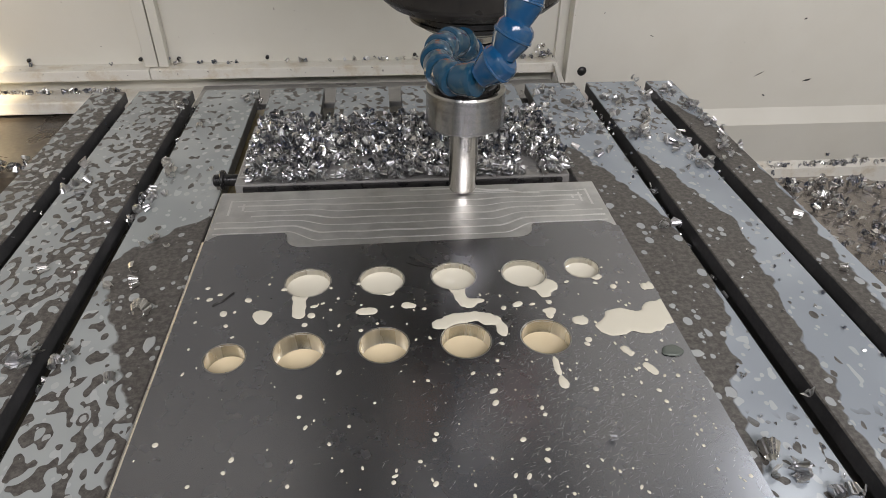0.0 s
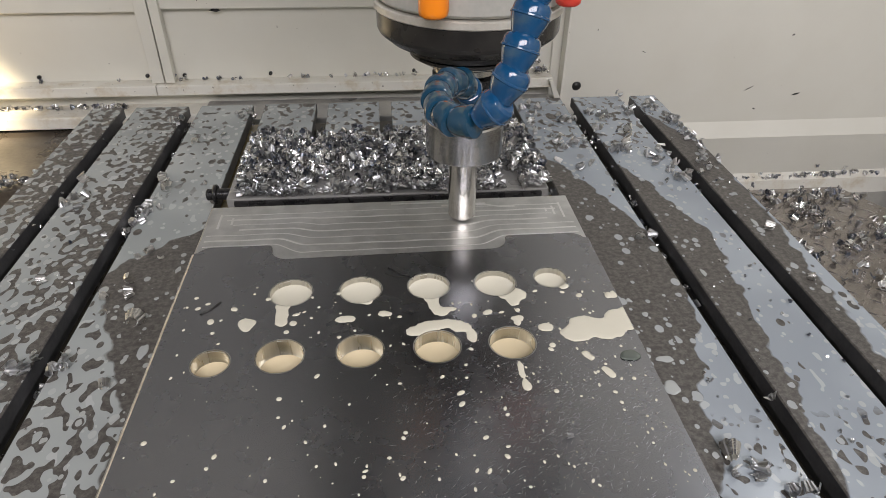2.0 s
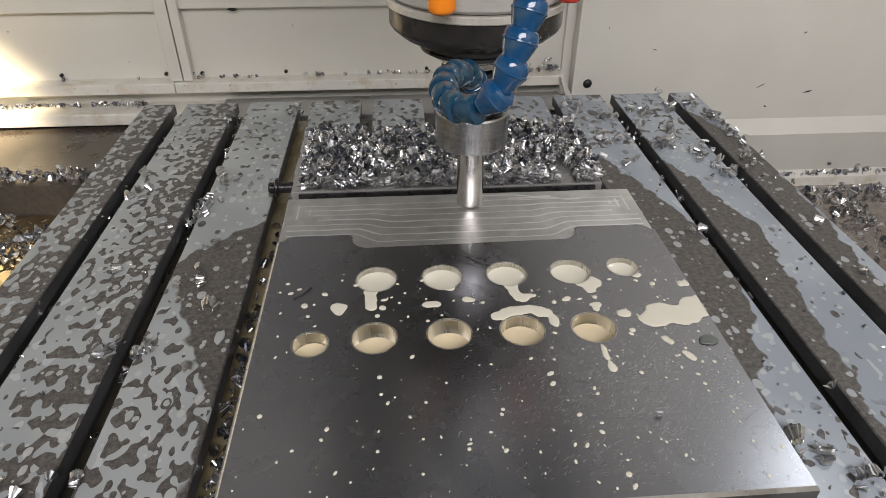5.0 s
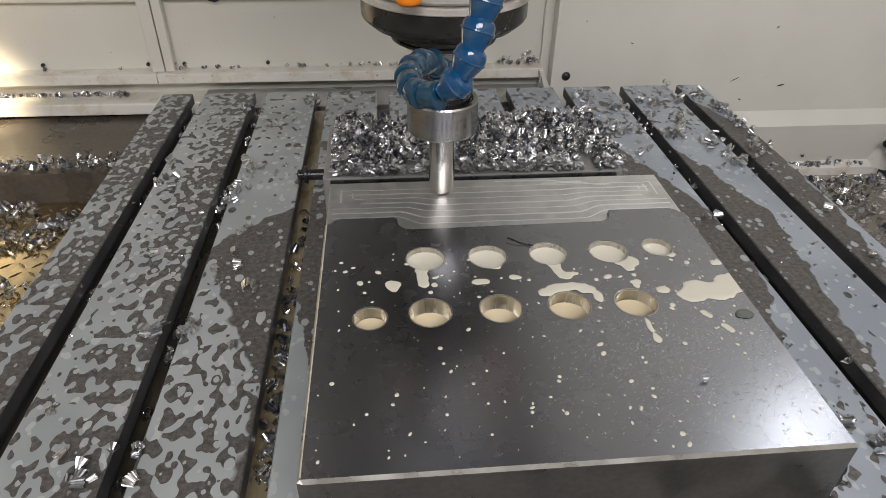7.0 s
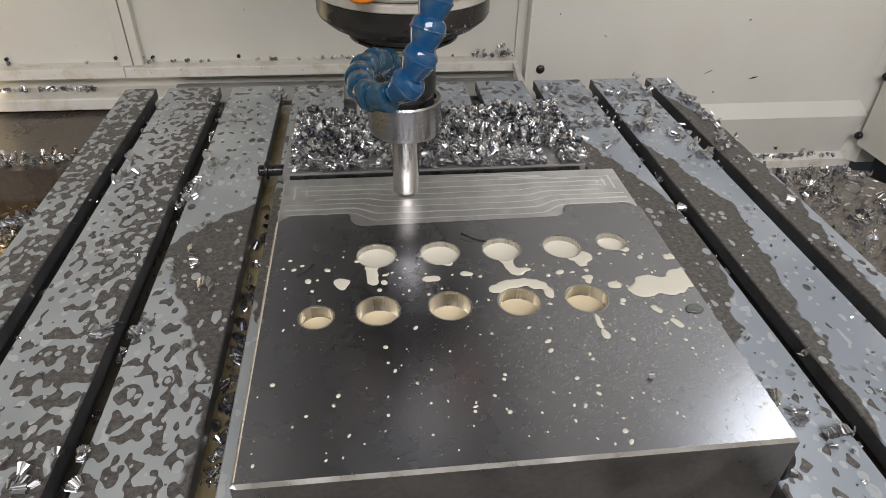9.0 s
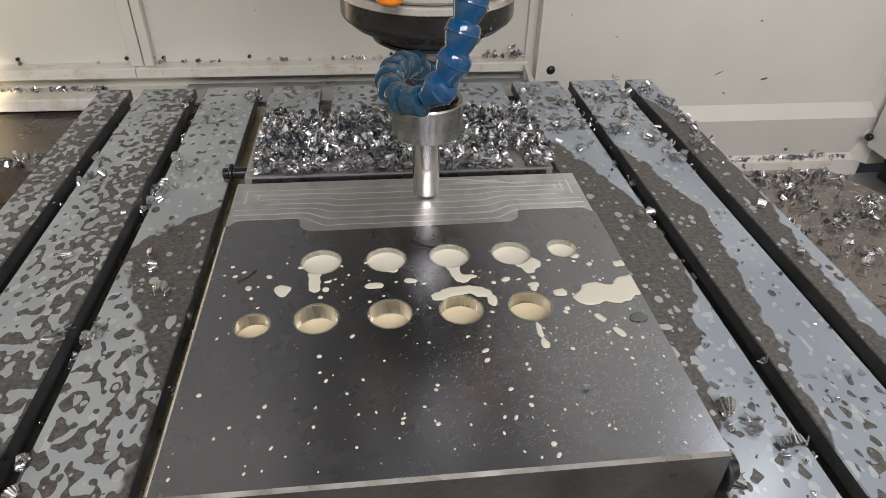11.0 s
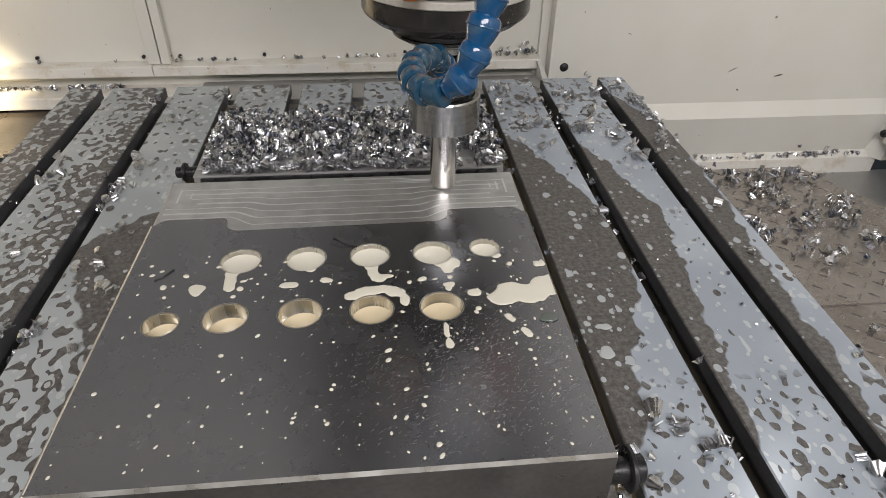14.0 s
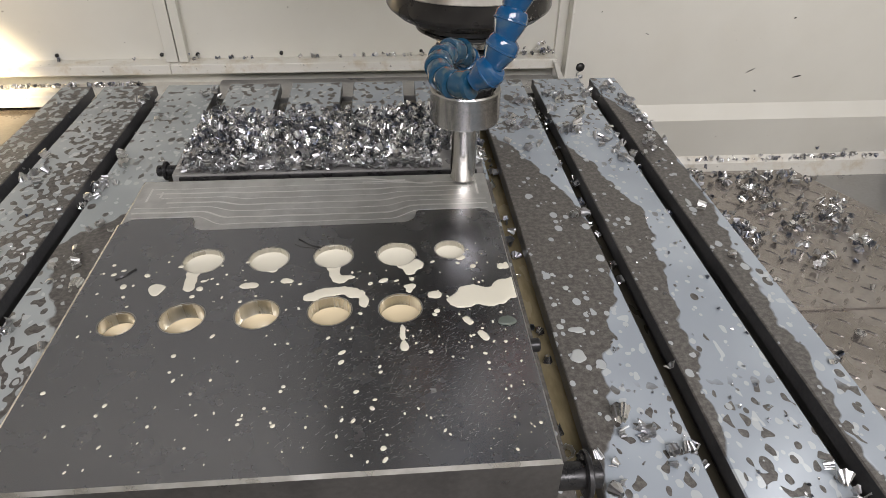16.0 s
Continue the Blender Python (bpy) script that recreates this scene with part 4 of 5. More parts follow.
DROPS_B = [(0.0539, 0.3858, 0.0022), (0.0537, 0.3776, 0.0021), (0.0777, 0.3680, 0.0014), (0.0771, 0.3724, 0.0014), (0.1449, 0.4678, 0.0026), (0.1342, 0.4721, 0.0017), (0.1651, 0.4664, 0.0034), (0.1158, 0.4748, 0.0017),
           (0.1153, 0.4205, 0.0024), (0.1135, 0.4170, 0.0019), (0.1087, 0.3828, 0.0018), (0.1422, 0.3793, 0.0015), (0.1433, 0.3715, 0.0014), (0.1565, 0.3889, 0.0015), (-0.0791, 0.3460, 0.0013), (-0.0766, 0.3530, 0.0016),
           (-0.0434, 0.3693, 0.0014), (-0.1145, 0.3646, 0.0017), (-0.0005, 0.3346, 0.0013), (0.0002, 0.3379, 0.0013), (0.0201, 0.3568, 0.0014), (0.0213, 0.3603, 0.0014), (0.0635, 0.3535, 0.0017), (0.0728, 0.3408, 0.0017),
           (0.0790, 0.3135, 0.0019), (0.0799, 0.3063, 0.0018), (0.0188, 0.3323, 0.0016), (0.0743, 0.3469, 0.0013), (0.0624, 0.3327, 0.0016), (0.0561, 0.3336, 0.0013)]


def clear_of_bores(x, y, gap=0.002):
    return all(math.hypot(x - cx, y - cy) > r + gap for cx, cy, r in HOLES)


def scatter_mesh(name, spots, z, mat, label, n=10, high=0.25):
    """Many small round drops in one mesh."""
    verts, faces = [], []
    for x, y, r, k, th in spots:
        b = len(verts)
        ca, sa = math.cos(th), math.sin(th)
        for f, h in ((1.0, 0.0), (0.8, 0.7), (0.4, 1.0)):
            for i in range(n):
                a = 2 * math.pi * i / n
                u, v = f * r * k * math.cos(a), f * r / k * math.sin(a)
                verts.append((x + ca * u - sa * v, y + sa * u + ca * v, z + h * r * high))
        for q in range(2):
            for i in range(n):
                j = (i + 1) % n
                faces.append((b + q * n + i, b + q * n + j, b + (q + 1) * n + j, b + (q + 1) * n + i))
        faces.append(tuple(b + 2 * n + i for i in range(n)))
    me = bpy.data.meshes.new(name)
    me.from_pydata(verts, [], faces)
    me.materials.append(mat)
    for p in me.polygons:
        p.use_smooth = True
    ob = new(name, me)
    tagged(ob, label, "drops", "", "stuff")
    RIDERS.append(ob)
    return ob


spots = [(x, y, r * 0.92, rng.uniform(0.85, 1.4), rng.uniform(0.2, 1.3)) for x, y, r in DROPS_A + DROPS_B]
while len(spots) < 330:
    x, y = rng.uniform(BX[0] + 0.004, BX[1] - 0.003), rng.uniform(BY[0] + 0.004, 0.50)
    lean = 0.25 + 0.75 * (x - BX[0]) / (BX[1] - BX[0])
    if rng.random() > lean or not clear_of_bores(x, y):
        continue
    spots.append((x, y, rng.choice((0.0003, 0.0004, 0.0005, 0.0006, 0.0007, 0.0009, 0.0011)), rng.uniform(0.9, 1.4), rng.uniform(1.0, 2.2)))
scatter_mesh("coolant_splashes", spots, BZ + 0.00015, M_CREAM, "scattered small cream coolant drops on the block")

# fine bright scratches in the scuffed corner
scr_v, scr_f = [], []
for _ in range(1700):
    x, y = rng.gauss(0.100, 0.046), rng.gauss(0.370, 0.038)
    if not (BX[0] + 0.01 < x < BX[1] - 0.004 and BY[0] + 0.004 < y < 0.45 and clear_of_bores(x, y)):
        continue
    th, ln, w = rng.gauss(0.55, 0.4), rng.uniform(0.0004, 0.0026), rng.uniform(0.00005, 0.00012)
    dx, dy = math.cos(th) * ln, math.sin(th) * ln
    k = len(scr_v)
    scr_v += [(x - dx, y - dy, BZ + 0.0001), (x - dy * w / ln, y + dx * w / ln, BZ + 0.00012), (x + dx, y + dy, BZ + 0.0001), (x + dy * w / ln, y - dx * w / ln, BZ + 0.00012)]
    scr_f.append((k, k + 1, k + 2, k + 3))
me = bpy.data.meshes.new("scratches")
me.from_pydata(scr_v, [], scr_f)
me.materials.append(surface("bright_scratch", (0.52, 0.52, 0.53), (0.74, 0.74, 0.75), 0.42, 1.0, 50, 300, 0.0))
RIDERS.append(tagged(new("scratches", me), "fine bright scratches in the ground steel", "scratches", "", "stuff"))


# ---- cutter marks on the milled shelf ----
def smooth01(t):
    t = min(max(t, 0.0), 1.0)
    return t * t * (3 - 2 * t)


def ridge(points, w, h, base=POCKET_Z):
    """A low ridge along a line on the shelf."""
    bm = bmesh.new()
    rows = []
    for i, (x, y) in enumerate(points):
        (xa, ya), (xb, yb) = points[max(i - 1, 0)], points[min(i + 1, len(points) - 1)]
        d = math.hypot(xb - xa, yb - ya) or 1
        nx, ny = -(yb - ya) / d * w, (xb - xa) / d * w
        rows.append([bm.verts.new((x + nx, y + ny, base + 0.00002)), bm.verts.new((x, y, base + h)), bm.verts.new((x - nx, y - ny, base + 0.00002))])
    for a, b in zip(rows, rows[1:]):
        bm.faces.new((a[0], b[0], b[1], a[1]))
        bm.faces.new((a[1], b[1], b[2], a[2]))
    return bm


def cutter_marks():
    t = thing("cutter_marks", "bright curved ridges from the cutter on the shelf", "cutter marks")
    m = surface("burnished_ridge", (0.88, 0.88, 0.88), (0.97, 0.97, 0.97), 0.5, 1.0, 80, 500, 0.0)
    n = 7
    for k in range(n):
        ys, ym = 0.5505 + k * 0.0075, 0.5385 + k * 0.0096
        xl, xr = -0.060 + 0.0035 * k, 0.098 - 0.0035 * k
        run = []
        x0, x1 = BX[0] + 0.003 + 0.006 * (k > 2) * (n - k), BX[1] - 0.004 - 0.005 * (k > 2) * (n - k)
        for i in range(141):
            x = x0 + (x1 - x0) * i / 140
            s = smooth01((x - xl + 0.012) / 0.024) * (1 - smooth01((x - xr + 0.012) / 0.024))
            run.append((x, ys + (ym - ys) * s + 0.0003 * math.sin(x * 160 + k)))
        part("ridge", ridge(run, 0.0006 + 0.0004 * (k % 2), 0.00030), m, t, "", True)
    for x, ya, yb in ((-0.118, 0.575, 0.597), (-0.108, 0.581, 0.591), (0.162, 0.573, 0.597), (0.155, 0.578, 0.592), (0.149, 0.583, 0.589)):
        part("ridge", ridge([(x, ya + (yb - ya) * i / 8) for i in range(9)], 0.0009, 0.00030), m, t, "", True)
    # stepped passes left behind as the cutter shifted sideways
    for x0, x1, y, drop, way in ((0.020, 0.100, 0.6045, 0.0040, 1), (0.062, 0.124, 0.5985, 0.0045, 1)):
        run = []
        for i in range(61):
            f = i / 60
            bend = smooth01((f - 0.55) / 0.3) if way > 0 else 1 - smooth01((f - 0.15) / 0.3)
            run.append((x0 + (x1 - x0) * f, y - drop * bend))
        part("ridge", ridge(run, 0.0011, 0.00040), m, t, "", True)
    RIDERS.append(t)


cutter_marks()


def scrape(points, w):
    bm = ridge(points, w, 0.00010, BZ + 0.0001)
    ob = part("scrape_mark", bm, M_SIDE, None, "", True)
    tagged(ob, "thin dark scrape in the ground steel", "scrape", "scrapes on the block")
    RIDERS.append(ob)


scrape([(0.013 + 0.0011 * i, 0.5035 - 0.00055 * i - 0.0012 * math.sin(i * 0.35)) for i in range(19)], 0.00035)
scrape([(0.020 + 0.0009 * i, 0.5040 - 0.0003 * i + 0.0006 * math.sin(i * 0.6)) for i in range(10)], 0.0002)

# ---- chips ----
def chip_mesh(seed, size=1.0, nu=12, ripple=0.10):
    """One curled, ribbed milling chip: a strip rolled into part of a cone."""
    r = random.Random(seed)
    turn = radians(r.uniform(130, 330))
    rad, width = r.uniform(0.0020, 0.0038) * size, r.uniform(0.0045, 0.0085) * size
    flare = r.uniform(-1.1, 1.1)
    nw, thick = 2, 0.00030 * max(size, 1)
    verts, faces = [], []
    for side in (0, 1):
        for i in range(nu + 1):
            a = turn * (i / nu - 0.5)
            for j in range(nw + 1):
                f = j / nw
                k = rad * (1 + flare * (f - 0.5)) * (1 + ripple * (i % 2)) * (1 + 0.25 * i / nu) - side * thick
                verts.append((width * (f - 0.5) + 0.0006 * math.sin(i * 1.7) * size, k * math.sin(a), k * math.cos(a)))
    m = nw + 1
    off = (nu + 1) * m
    for i in range(nu):
        for j in range(nw):
            q = (i * m + j, i * m + j + 1, (i + 1) * m + j + 1, (i + 1) * m + j)
            faces.append(q)
            faces.append(tuple(off + v for v in reversed(q)))
        faces.append((i * m, (i + 1) * m, off + (i + 1) * m, off + i * m))
        faces.append((i * m + nw, off + i * m + nw, off + (i + 1) * m + nw, (i + 1) * m + nw))
    for j in range(nw):
        faces.append((j, off + j, off + j + 1, j + 1))
        e = nu * m + j
        faces.append((e, e + 1, off + e + 1, off + e))
    v = np.array(verts)
    v -= (v.min(0) + v.max(0)) / 2
    return v, faces


CHIPS = [chip_mesh(100 + i, 1.0, 14, 0.17) for i in range(18)]


def turned(v, r, flat=False):
    q = Euler((r.uniform(0, 6.28), r.uniform(-0.4, 0.4) if flat else r.uniform(0, 6.28), r.uniform(0, 6.28))).to_matrix()
    return v @ np.array(q).T


def heap(name, spots, label, seed, size=(0.8, 1.25)):
    """Many chips in one mesh; spots are (x, y, z of the support, lift)."""
    r = random.Random(seed)
    verts, faces = [], []
    base = 0
    for x, y, z, lift in spots:
        v, f = CHIPS[r.randrange(len(CHIPS))]
        w = turned(v, r) * r.uniform(*size)
        w = w + np.array((x, y, z + lift - w[:, 2].min()))
        verts.append(w)
        faces += [tuple(base + i for i in q) for q in f]
        base += len(w)
    me = bpy.data.meshes.new(name)
    me.from_pydata(np.concatenate(verts).tolist(), [], faces)
    me.materials.append(M_CHIP)
    ob = new(name, me)
    return tagged(ob, label, "chips", "", "stuff")


def pile_spots():
    r = random.Random(21)
    out = []
    while len(out) < 4200:
        x, y = r.uniform(-0.139, 0.200), r.uniform(0.7225, 0.895)
        tall = 0.016 * (0.45 + 0.55 * noise.noise(Vector((x * 22, y * 22, 3.0)))) + 0.005
        edge = min((x + 0.152) / 0.02, (0.207 - x) / 0.02, (y - 0.690) / 0.05, 1.0)
        if noise.noise(Vector((x * 30, y * 30, 9.0))) < (-0.30 if y < 0.76 else -0.40) or math.hypot((x + 0.05) / 0.022, (y - 0.862) / 0.018) < 1:
            continue
        z = 0.0603
        if y > 0.862:
            z, tall = 0.0005, 0.03 * max(0.0, (0.895 - y) / 0.033)
        if x > 0.19:
            z = 0.0005
        out.append((x, y, z, r.random() ** 1.3 * max(tall * edge, 0.0)))
    return out


CHIP_DATA = []
for v, f in CHIPS:
    me = bpy.data.meshes.new("chip")
    me.from_pydata(v.tolist(), [], f)
    me.materials.append(M_CHIP)
    CHIP_DATA.append((v, me))


def laid_chip(name, r, x, y, z, size):
    """One chip at rest on a support at height z."""
    v, me = CHIP_DATA[r.randrange(len(CHIP_DATA))]
    q = Euler((r.uniform(0, 6.28), r.uniform(-0.6, 0.6), r.uniform(0, 6.28)))
    low = (v @ np.array(q.to_matrix()).T)[:, 2].min() * size
    ob = new(name, me)
    ob.matrix_basis = Matrix.LocRotScale((x, y, z - low), q, (size, size, size))
    return ob


def chip_pile():
    pile = thing("chip_pile", "heap of bright and blued curled steel chips", "chip heap")
    spots = sorted(pile_spots(), key=lambda q: q[1] - 0.8 * q[3])
    r = random.Random(5)
    for x, y, z, lift in spots[:300]:
        laid_chip("chip", r, x, y, z + lift, r.uniform(0.6, 1.0)).parent = pile
    rest = heap("chip_mass", spots[300:], "curled chips heaped together", 5, (0.55, 1.0))
    del rest["category"]
    rest.parent = pile
    RIDERS.append(pile)


chip_pile()

# loose chips lying on the table, each a thing of its own: x, y and size
LOOSE_A = [(-0.2153, 0.5993, 1.6), (-0.2346, 0.6450, 1.4), (-0.2575, 0.6439, 1.2), (-0.2516, 0.6221, 1.1), (-0.2416, 0.6637, 1.3), (-0.3254, 0.6713, 1.4), (-0.2190, 0.5253, 1.2), (-0.3630, 0.8881, 1.3), (-0.2621, 0.8813, 1.5),
           (-0.2512, 0.8511, 1.3), (-0.2371, 0.7203, 1.1), (-0.2463, 0.7103, 1.2), (-0.2223, 0.7087, 1.1), (-0.2147, 1.0162, 1.4), (-0.2504, 0.9936, 1.2), (0.3602, 0.9492, 1.7), (0.3980, 0.9190, 1.3), (0.4511, 0.7151, 1.1),
           (0.2594, 0.4158, 1.6), (-0.3502, 0.4636, 1.1), (-0.3248, 0.4190, 1.1), (-0.2666, 0.3928, 1.3), (0.2500, 0.9000, 1.3), (0.2700, 0.9700, 1.2), (0.2450, 1.0400, 1.2), (0.3500, 1.0300, 1.2), (-0.2100, 0.8700, 0.8), (0.445, 0.62, 0.9), (0.375, 0.98, 1.4)]
# clusters: x, y, count, spread
CLUSTERS = [(-0.2805, 0.5526, 9, 0.008), (-0.2686, 0.5586, 6, 0.007), (-0.3648, 0.8351, 7, 0.009), (-0.2645, 0.8110, 10, 0.010), (-0.2841, 0.7994, 8, 0.010), (-0.2717, 0.7678, 6, 0.008), (0.4168, 1.1158, 10, 0.010), (0.4076, 1.0630, 6, 0.008),
            (0.4624, 1.0154, 12, 0.010), (0.4673, 0.9632, 14, 0.012), (0.4083, 0.8480, 18, 0.014), (0.3046, 0.7032, 5, 0.006), (0.3219, 0.8037, 5, 0.006), (0.2720, 0.4000, 5, 0.007), (0.3070, 0.3800, 8, 0.010), (0.4061, 0.3465, 7, 0.010),
            (0.2290, 0.3648, 9, 0.012), (-0.3053, 0.3982, 6, 0.009), (-0.2640, 0.4136, 5, 0.008), (0.325, 1.00, 8, 0.012), (0.300, 1.05, 8, 0.012), (-0.190, 1.09, 8, 0.010), (-0.285, 1.07, 7, 0.010), (0.205, 0.93, 9, 0.014), (0.27, 0.95, 8, 0.012), (0.36, 1.05, 8, 0.012), (0.345, 0.93, 9, 0.010)]
CLUSTERS += [(0.385, 0.90, 8, 0.010), (0.44, 1.08, 7, 0.010), (0.25, 1.08, 9, 0.012), (0.29, 0.88, 5, 0.010), (0.455, 0.90, 6, 0.010), (0.235, 1.0, 7, 0.012)]


def loose_chip(k, x, y, size):
    r = random.Random(900 + k)
    v, f = chip_mesh(500 + k, size, 26, 0.05)
    w = turned(v, r, True)
    w[:, 2] -= w[:, 2].min()
    me = bpy.data.meshes.new("metal_chip")
    me.from_pydata(w.tolist(), [], f)
    me.materials.append(M_CHIP_BRIGHT)
    ob = new("metal_chip", me)
    ob.location = (x, y, 0.0003)
    tagged(ob, "curled steel chip lying in coolant on the table" if size < 1.55 else "large cone-shaped steel chip on the table", "chip", "loose chips")
    RIDERS.append(ob)


for k, (x, y, size) in enumerate(LOOSE_A):
    loose_chip(k, x, y, size)
flake = laid_chip("metal_chip", random.Random(4), 0.108, 0.350, BZ + 0.0002, 0.4)
tagged(flake, "small dark curled chip lying on the block", "chip", "loose chips")
RIDERS.append(flake)
r2 = random.Random(33)
spots = []
for x, y, n, s in CLUSTERS:
    for _ in range(n):
        px, py = r2.gauss(x, s), r2.gauss(y, s)
        over = min(abs(px - c) for c in SLOTS)
        z = -0.020 if over < 0.007 else 0.0003
        if TABLE_X[0] + 0.004 < px < TABLE_X[1] - 0.004:
            if z < 0:
                spots.append((px, py, z, abs(r2.gauss(0, 0.003))))
                continue
            ob = laid_chip("metal_chip", r2, px, py, z, r2.uniform(0.7, 1.25))
            tagged(ob, "curled steel chip in a cluster on the table", "chip", "clustered chips")
            RIDERS.append(ob)
# swarf caught in the slots
for c in SLOTS:
    for _ in range(110 if abs(c + 0.18) < 0.01 else 34 if abs(c) < 0.3 else 22):
        y = r2.uniform(0.25, 1.1)
        if abs(c + 0.18) < 0.01:
            y = r2.gauss(0.45, 0.14)
        spots.append((c + r2.uniform(-0.007, 0.007), y, -0.0322, r2.uniform(0, 0.008)))
spots += [(r2.uniform(-0.43, 0.47), r2.uniform(0.3, 1.12), 0.0003, 0.0) for _ in range(10)]
spots = [q for q in spots if not (BX[0] - 0.008 < q[0] < BX[1] + 0.008 and BY[0] < q[1] < BY[1])]
RIDERS.append(heap("slot_swarf", spots, "curled swarf caught in the table's slots", 6, (0.7, 1.2)))

RIGHT = [(0.6158, 0.9546), (0.6795, 0.9692), (0.7259, 0.9549), (0.6449, 0.9178), (0.6825, 0.8209), (0.7280, 0.8255), (0.7228, 0.7629), (0.6458, 0.7419), (0.6426, 0.8767), (0.5674, 0.8279), (0.5868, 0.7984), (0.7330, 0.8634), (0.54, 0.93), (0.57, 0.96)]
spots = []
for x, y in RIGHT:
    for _ in range(r2.randint(7, 20)):
        px, py = r2.gauss(x, 0.014), r2.gauss(y, 0.014)
        if 0.49 < px < 0.80 and 0.65 < py < 0.975 and px + 0.5 * py < 1.22:
            spots.append((px, py, -0.1045, abs(r2.gauss(0, 0.004))))
spots += [(r2.uniform(0.49, 0.75), r2.uniform(0.66, 0.96), -0.1045, 0.0) for _ in range(60)]
spots += [(r2.uniform(0.49, 0.75), r2.uniform(0.2, 0.63), -0.1115, 0.0) for _ in range(30)]
RIDERS.append(heap("chip_litter", [q for q in spots if q[0] + 0.5 * q[1] < 1.22], "curled chips strewn over the tread plate", 8, (0.8, 1.3)))
LEFT = [(-0.6405, 0.9770), (-0.6170, 0.9836), (-0.5550, 0.9247), (-0.6149, 0.8996), (-0.5703, 0.7818), (-0.5526, 0.9397), (-0.5833, 0.8975), (-0.52, 0.97), (-0.66, 0.93), (-0.48, 0.88)]
spots = []
for x, y in LEFT:
    for _ in range(r2.randint(8, 22)):
        px, py = r2.gauss(x, 0.015), r2.gauss(y, 0.012)
        if px < -0.458 and py < 0.995:
            spots.append((px, py, -0.1245, abs(r2.gauss(0, 0.005))))
RIDERS.append(heap("chip_litter", spots, "curled chips piled on the lamp-lit tread plate", 9, (0.8, 1.3)))
# still chips on the ledges and the cover
spots = [(r2.uniform(-0.75, -0.44), 1.256 - abs(r2.gauss(0, 0.006)), -0.0468, 0.0) for _ in range(120)]
spots += [(r2.gauss(-0.30, 0.02), 1.262, -0.0038, 0.0) for _ in range(5)] + [(r2.gauss(-0.01, 0.03), 1.26, -0.0038, abs(r2.gauss(0, 0.003))) for _ in range(16)]
spots += [(r2.gauss(0.25, 0.018), 1.258, -0.0038, abs(r2.gauss(0, 0.008))) for _ in range(16)]
spots += [(r2.gauss(0.288, 0.009), 1.259, -0.0038, abs(r2.gauss(0, 0.008))) for _ in range(20)] + [(r2.gauss(-0.345, 0.006), 1.259, -0.0038, abs(r2.gauss(0, 0.003))) for _ in range(6)] + [(r2.uniform(-0.62, 0.29), 1.262, -0.0038, 0.0) for _ in range(12)]
heap("ledge_chips", spots, "dark chips lying along the sill and the ledge", 10, (0.5, 0.95))
spots = [(r2.uniform(0.60, 1.0), 1.231, -0.2255, abs(r2.gauss(0, 0.004))) for _ in range(46)] + [(r2.gauss(0.92, 0.05), 1.232, -0.2255, abs(r2.gauss(0, 0.008))) for _ in range(40)]
heap("ledge_chips", spots, "chips caught on the splash panel's foot", 11, (0.6, 1.1))
spots = [(r2.uniform(-0.72, -0.40), 1.015 + abs(r2.gauss(0, 0.012)), -0.0742, abs(r2.gauss(0, 0.007))) for _ in range(170)]
heap("cover_chips", spots, "chips gathered on the brown way cover", 12, (0.8, 1.2))


# tiny chips added in place of dark bubbles and pits in the standing coolant
spots = [(r2.uniform(0.34, 0.408), r2.uniform(0.30, 0.74), 0.0003, 0.0) for _ in range(46)] + [(r2.uniform(0.27, 0.308), r2.uniform(0.30, 0.52), 0.0003, 0.0) for _ in range(24)]
spots += [(r2.uniform(-0.43, -0.29), r2.uniform(0.35, 1.1), 0.0003, 0.0) for _ in range(30)] + [(r2.uniform(0.24, 0.46), r2.uniform(0.8, 1.12), 0.0003, 0.0) for _ in range(60)]
RIDERS.append(heap("film_bubbles", spots, "tiny chips standing in for dark bubbles and pits in the coolant film", 14, (0.22, 0.42)))
# swarf fallen against the block's foot
spots = [(r2.uniform(-0.12, 0.19), 0.286 + r2.uniform(-0.02, 0.006), 0.0003, abs(r2.gauss(0, 0.004))) for _ in range(60)]
spots += [(0.186 + r2.uniform(-0.006, 0.012), r2.uniform(0.30, 0.60), 0.0003, abs(r2.gauss(0, 0.003))) for _ in range(36)]
RIDERS.append(heap("foot_swarf", spots, "curled swarf gathered at the block's foot", 15, (0.7, 1.1)))


# specks stuck to the splash panel
def speck(x, z, ln, th, w, y=1.2378):
    bm = bmesh.new()
    pts = [(-ln, 0), (-ln * 0.3, w), (ln * 0.6, w * 0.8), (ln, 0.0), (ln * 0.2, -w)]
    a = [bm.verts.new((px * math.cos(th) - pz * math.sin(th), 0, px * math.sin(th) + pz * math.cos(th))) for px, pz in pts]
    b = [bm.verts.new((v.co.x * 0.8, -0.0008, v.co.z * 0.8)) for v in a]
    for i in range(5):
        j = (i + 1) % 5
        bm.faces.new((a[i], a[j], b[j], b[i]))
    bm.faces.new(b)
    ob = part("metal_fleck", bm, M_BLACK)
    ob.location = (x, y, z)
    tagged(ob, "dark metal fleck stuck to the cream panel", "fleck", "flecks on the panel")


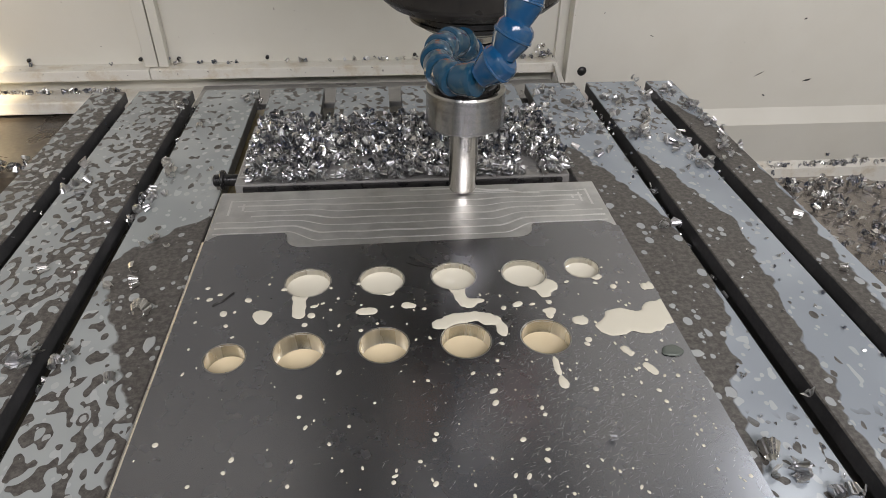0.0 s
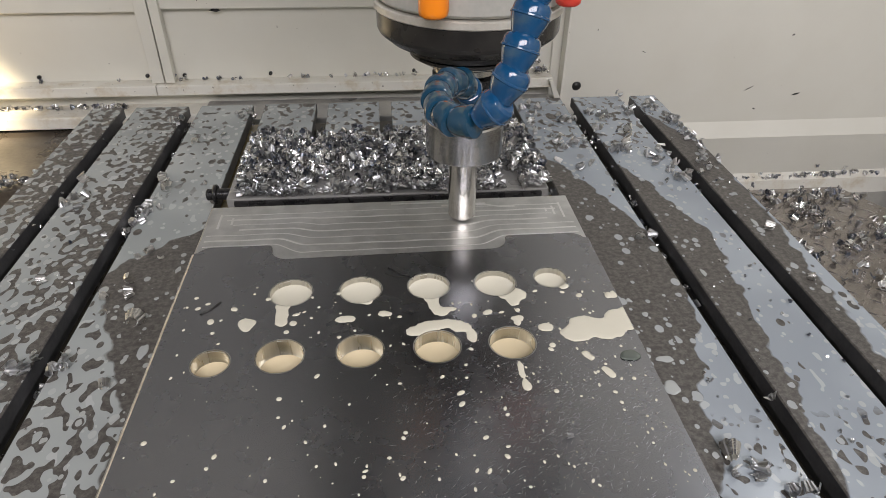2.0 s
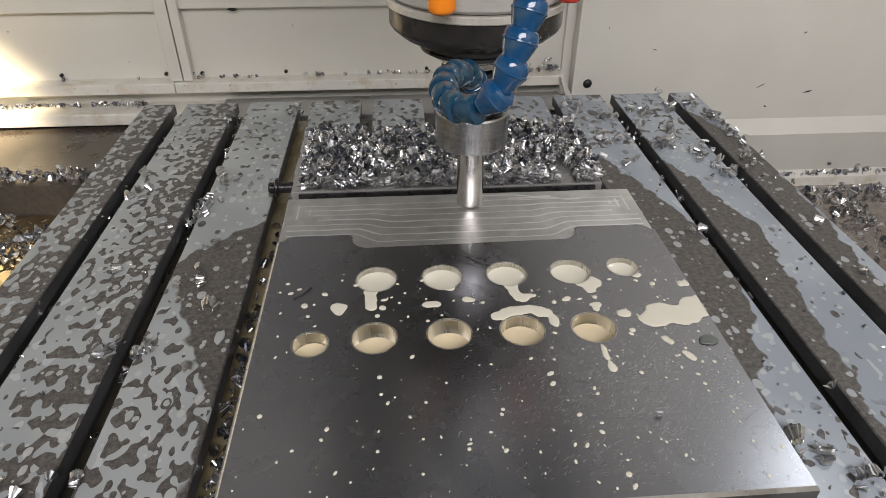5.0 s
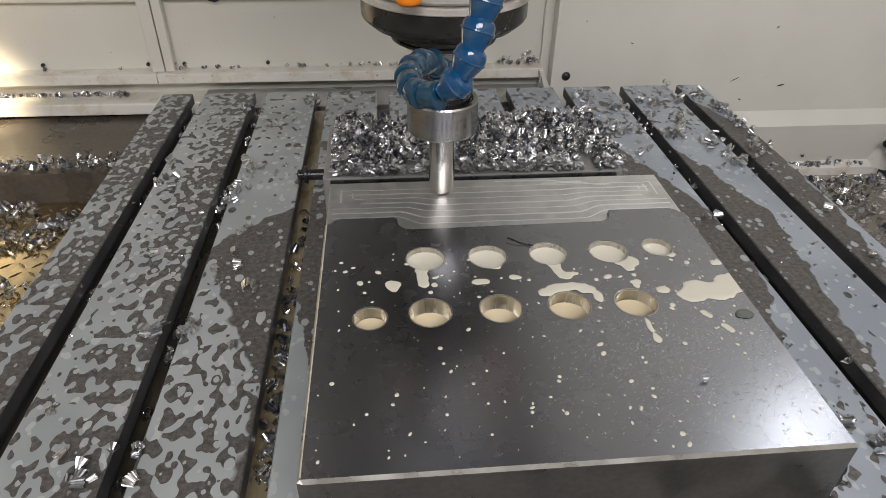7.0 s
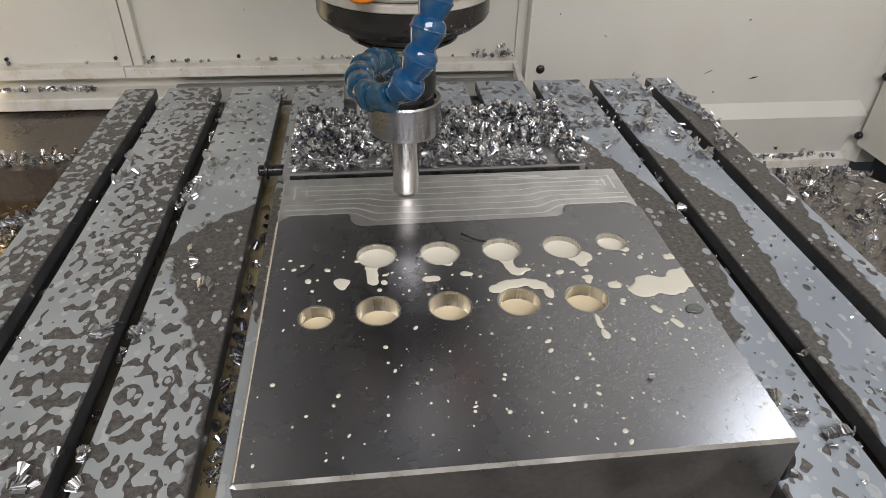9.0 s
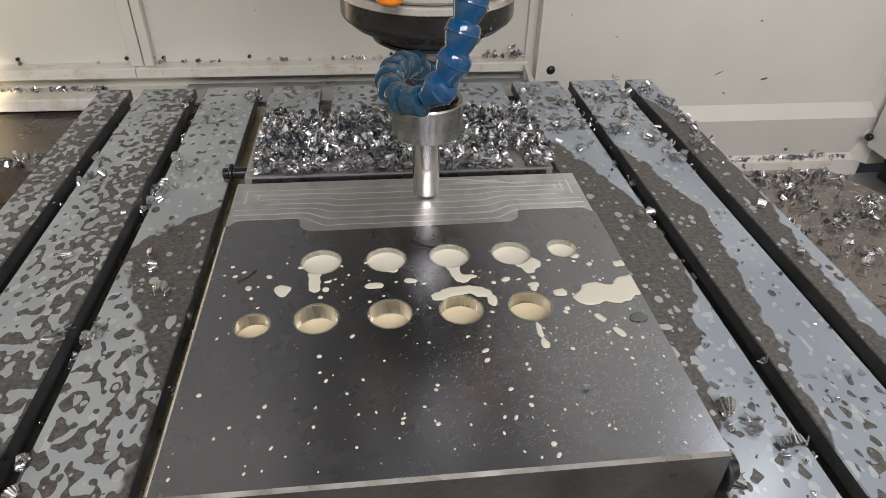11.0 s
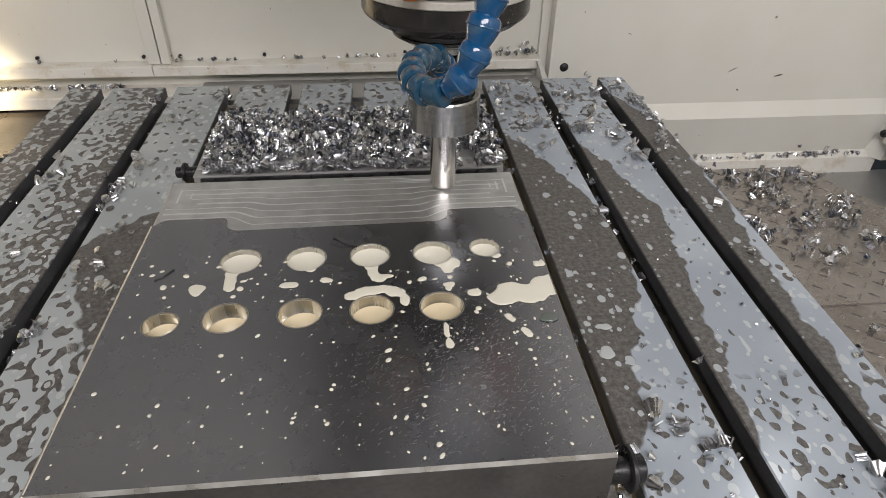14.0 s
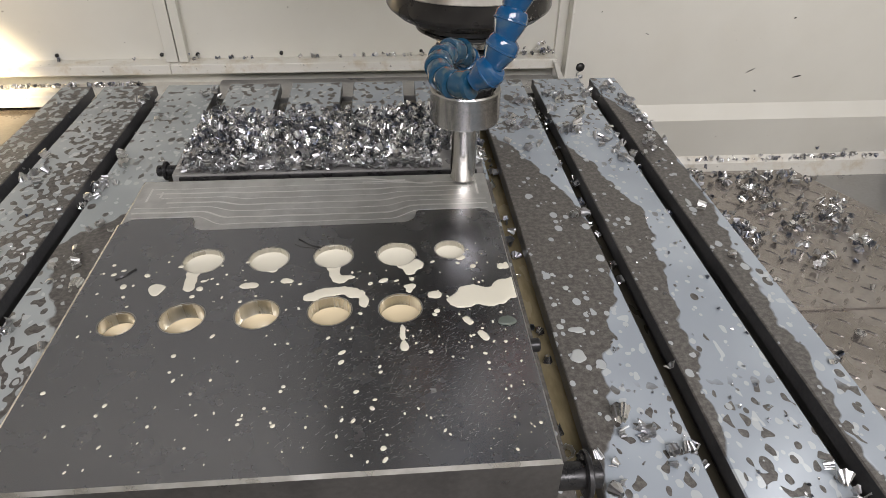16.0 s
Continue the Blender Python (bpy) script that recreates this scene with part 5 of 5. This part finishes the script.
for q in ((0.7838, -0.0455, 0.009, 0.25, 0.0016), (0.687, -0.032, 0.010, 0.5, 0.0007), (0.7425, 0.066, 0.003, 0.5, 0.0014), (0.708, -0.073, 0.0035, -0.4, 0.0014), (0.38, 0.08, 0.002, 1.2, 0.0007), (0.47, 0.04, 0.004, -0.3, 0.0007)):
    speck(*q)
speck(-0.268, 0.1150, 0.010, 0.0, 0.0028, 1.2583)
speck(-0.292, 0.135, 0.006, 1.2, 0.002, 1.2583)


# the left edge's lamp glint, made as a thin ridge of pale colour
M_EDGE_GLINT = surface("edge_glint", (0.70, 0.64, 0.52), (0.88, 0.83, 0.72), 0.5, 0.8, 60, 400, 0.0)
part("edge_glint_ridge", ridge([(BX[0], BY[0] + 0.001 + (0.5372 - BY[0]) * i / 60 - 0.001 * (i == 60)) for i in range(61)], 0.00045, 0.0004, BZ), M_EDGE_GLINT, bpy.data.objects["work_block"], "pale golden ridge standing in for the glint along the edge")


# ---- fine swarf lying on the block ----
def swarf_thread(text, xa, ya, xb, yb, bow, w, h):
    pts = []
    for i in range(17):
        f = i / 16
        pts.append((xa + (xb - xa) * f, ya + (yb - ya) * f - bow * math.sin(math.pi * f) + 0.0004 * math.sin(9 * f)))
    t = part("swarf_thread", ridge(pts, w, h, BZ + 0.0001), M_BLACK)
    RIDERS.append(tagged(t, text, "swarf", "swarf on the block"))


swarf_thread("thin dark curved swarf thread beside a bore", 0.0153, 0.5097, 0.0335, 0.4968, 0.0012, 0.0004, 0.0007)
swarf_thread("short dark swarf curl among coolant drops", -0.1075, 0.4675, -0.0965, 0.4790, 0.0010, 0.0007, 0.0010)


# ---- what moves ----
def motions():
    times = [r[0] for r in DRIVE]
    for ob in RIDERS:
        base, turn = ob.location.copy(), ob.rotation_euler.to_matrix().to_4x4()
        walk(ob, [(t, pose(base.x + dx, base.y, base.z) @ turn) for t, dx, _ in DRIVE])
    for ob in HEAD:
        base = ob.location.copy()
        walk(ob, [(t, pose(base.x, base.y + dy, base.z)) for t, _, dy in DRIVE])
    # the cutter turns as it travels
    dys = [r[2] for r in DRIVE]
    base = TOOL.location.copy()
    rows = []
    for f in range(0, 481):
        t = f / FPS
        rows.append((t, pose(base.x, base.y + float(np.interp(t, times, dys)), base.z, 0, 0, -75.0 * f)))
    walk(TOOL, rows)


motions()
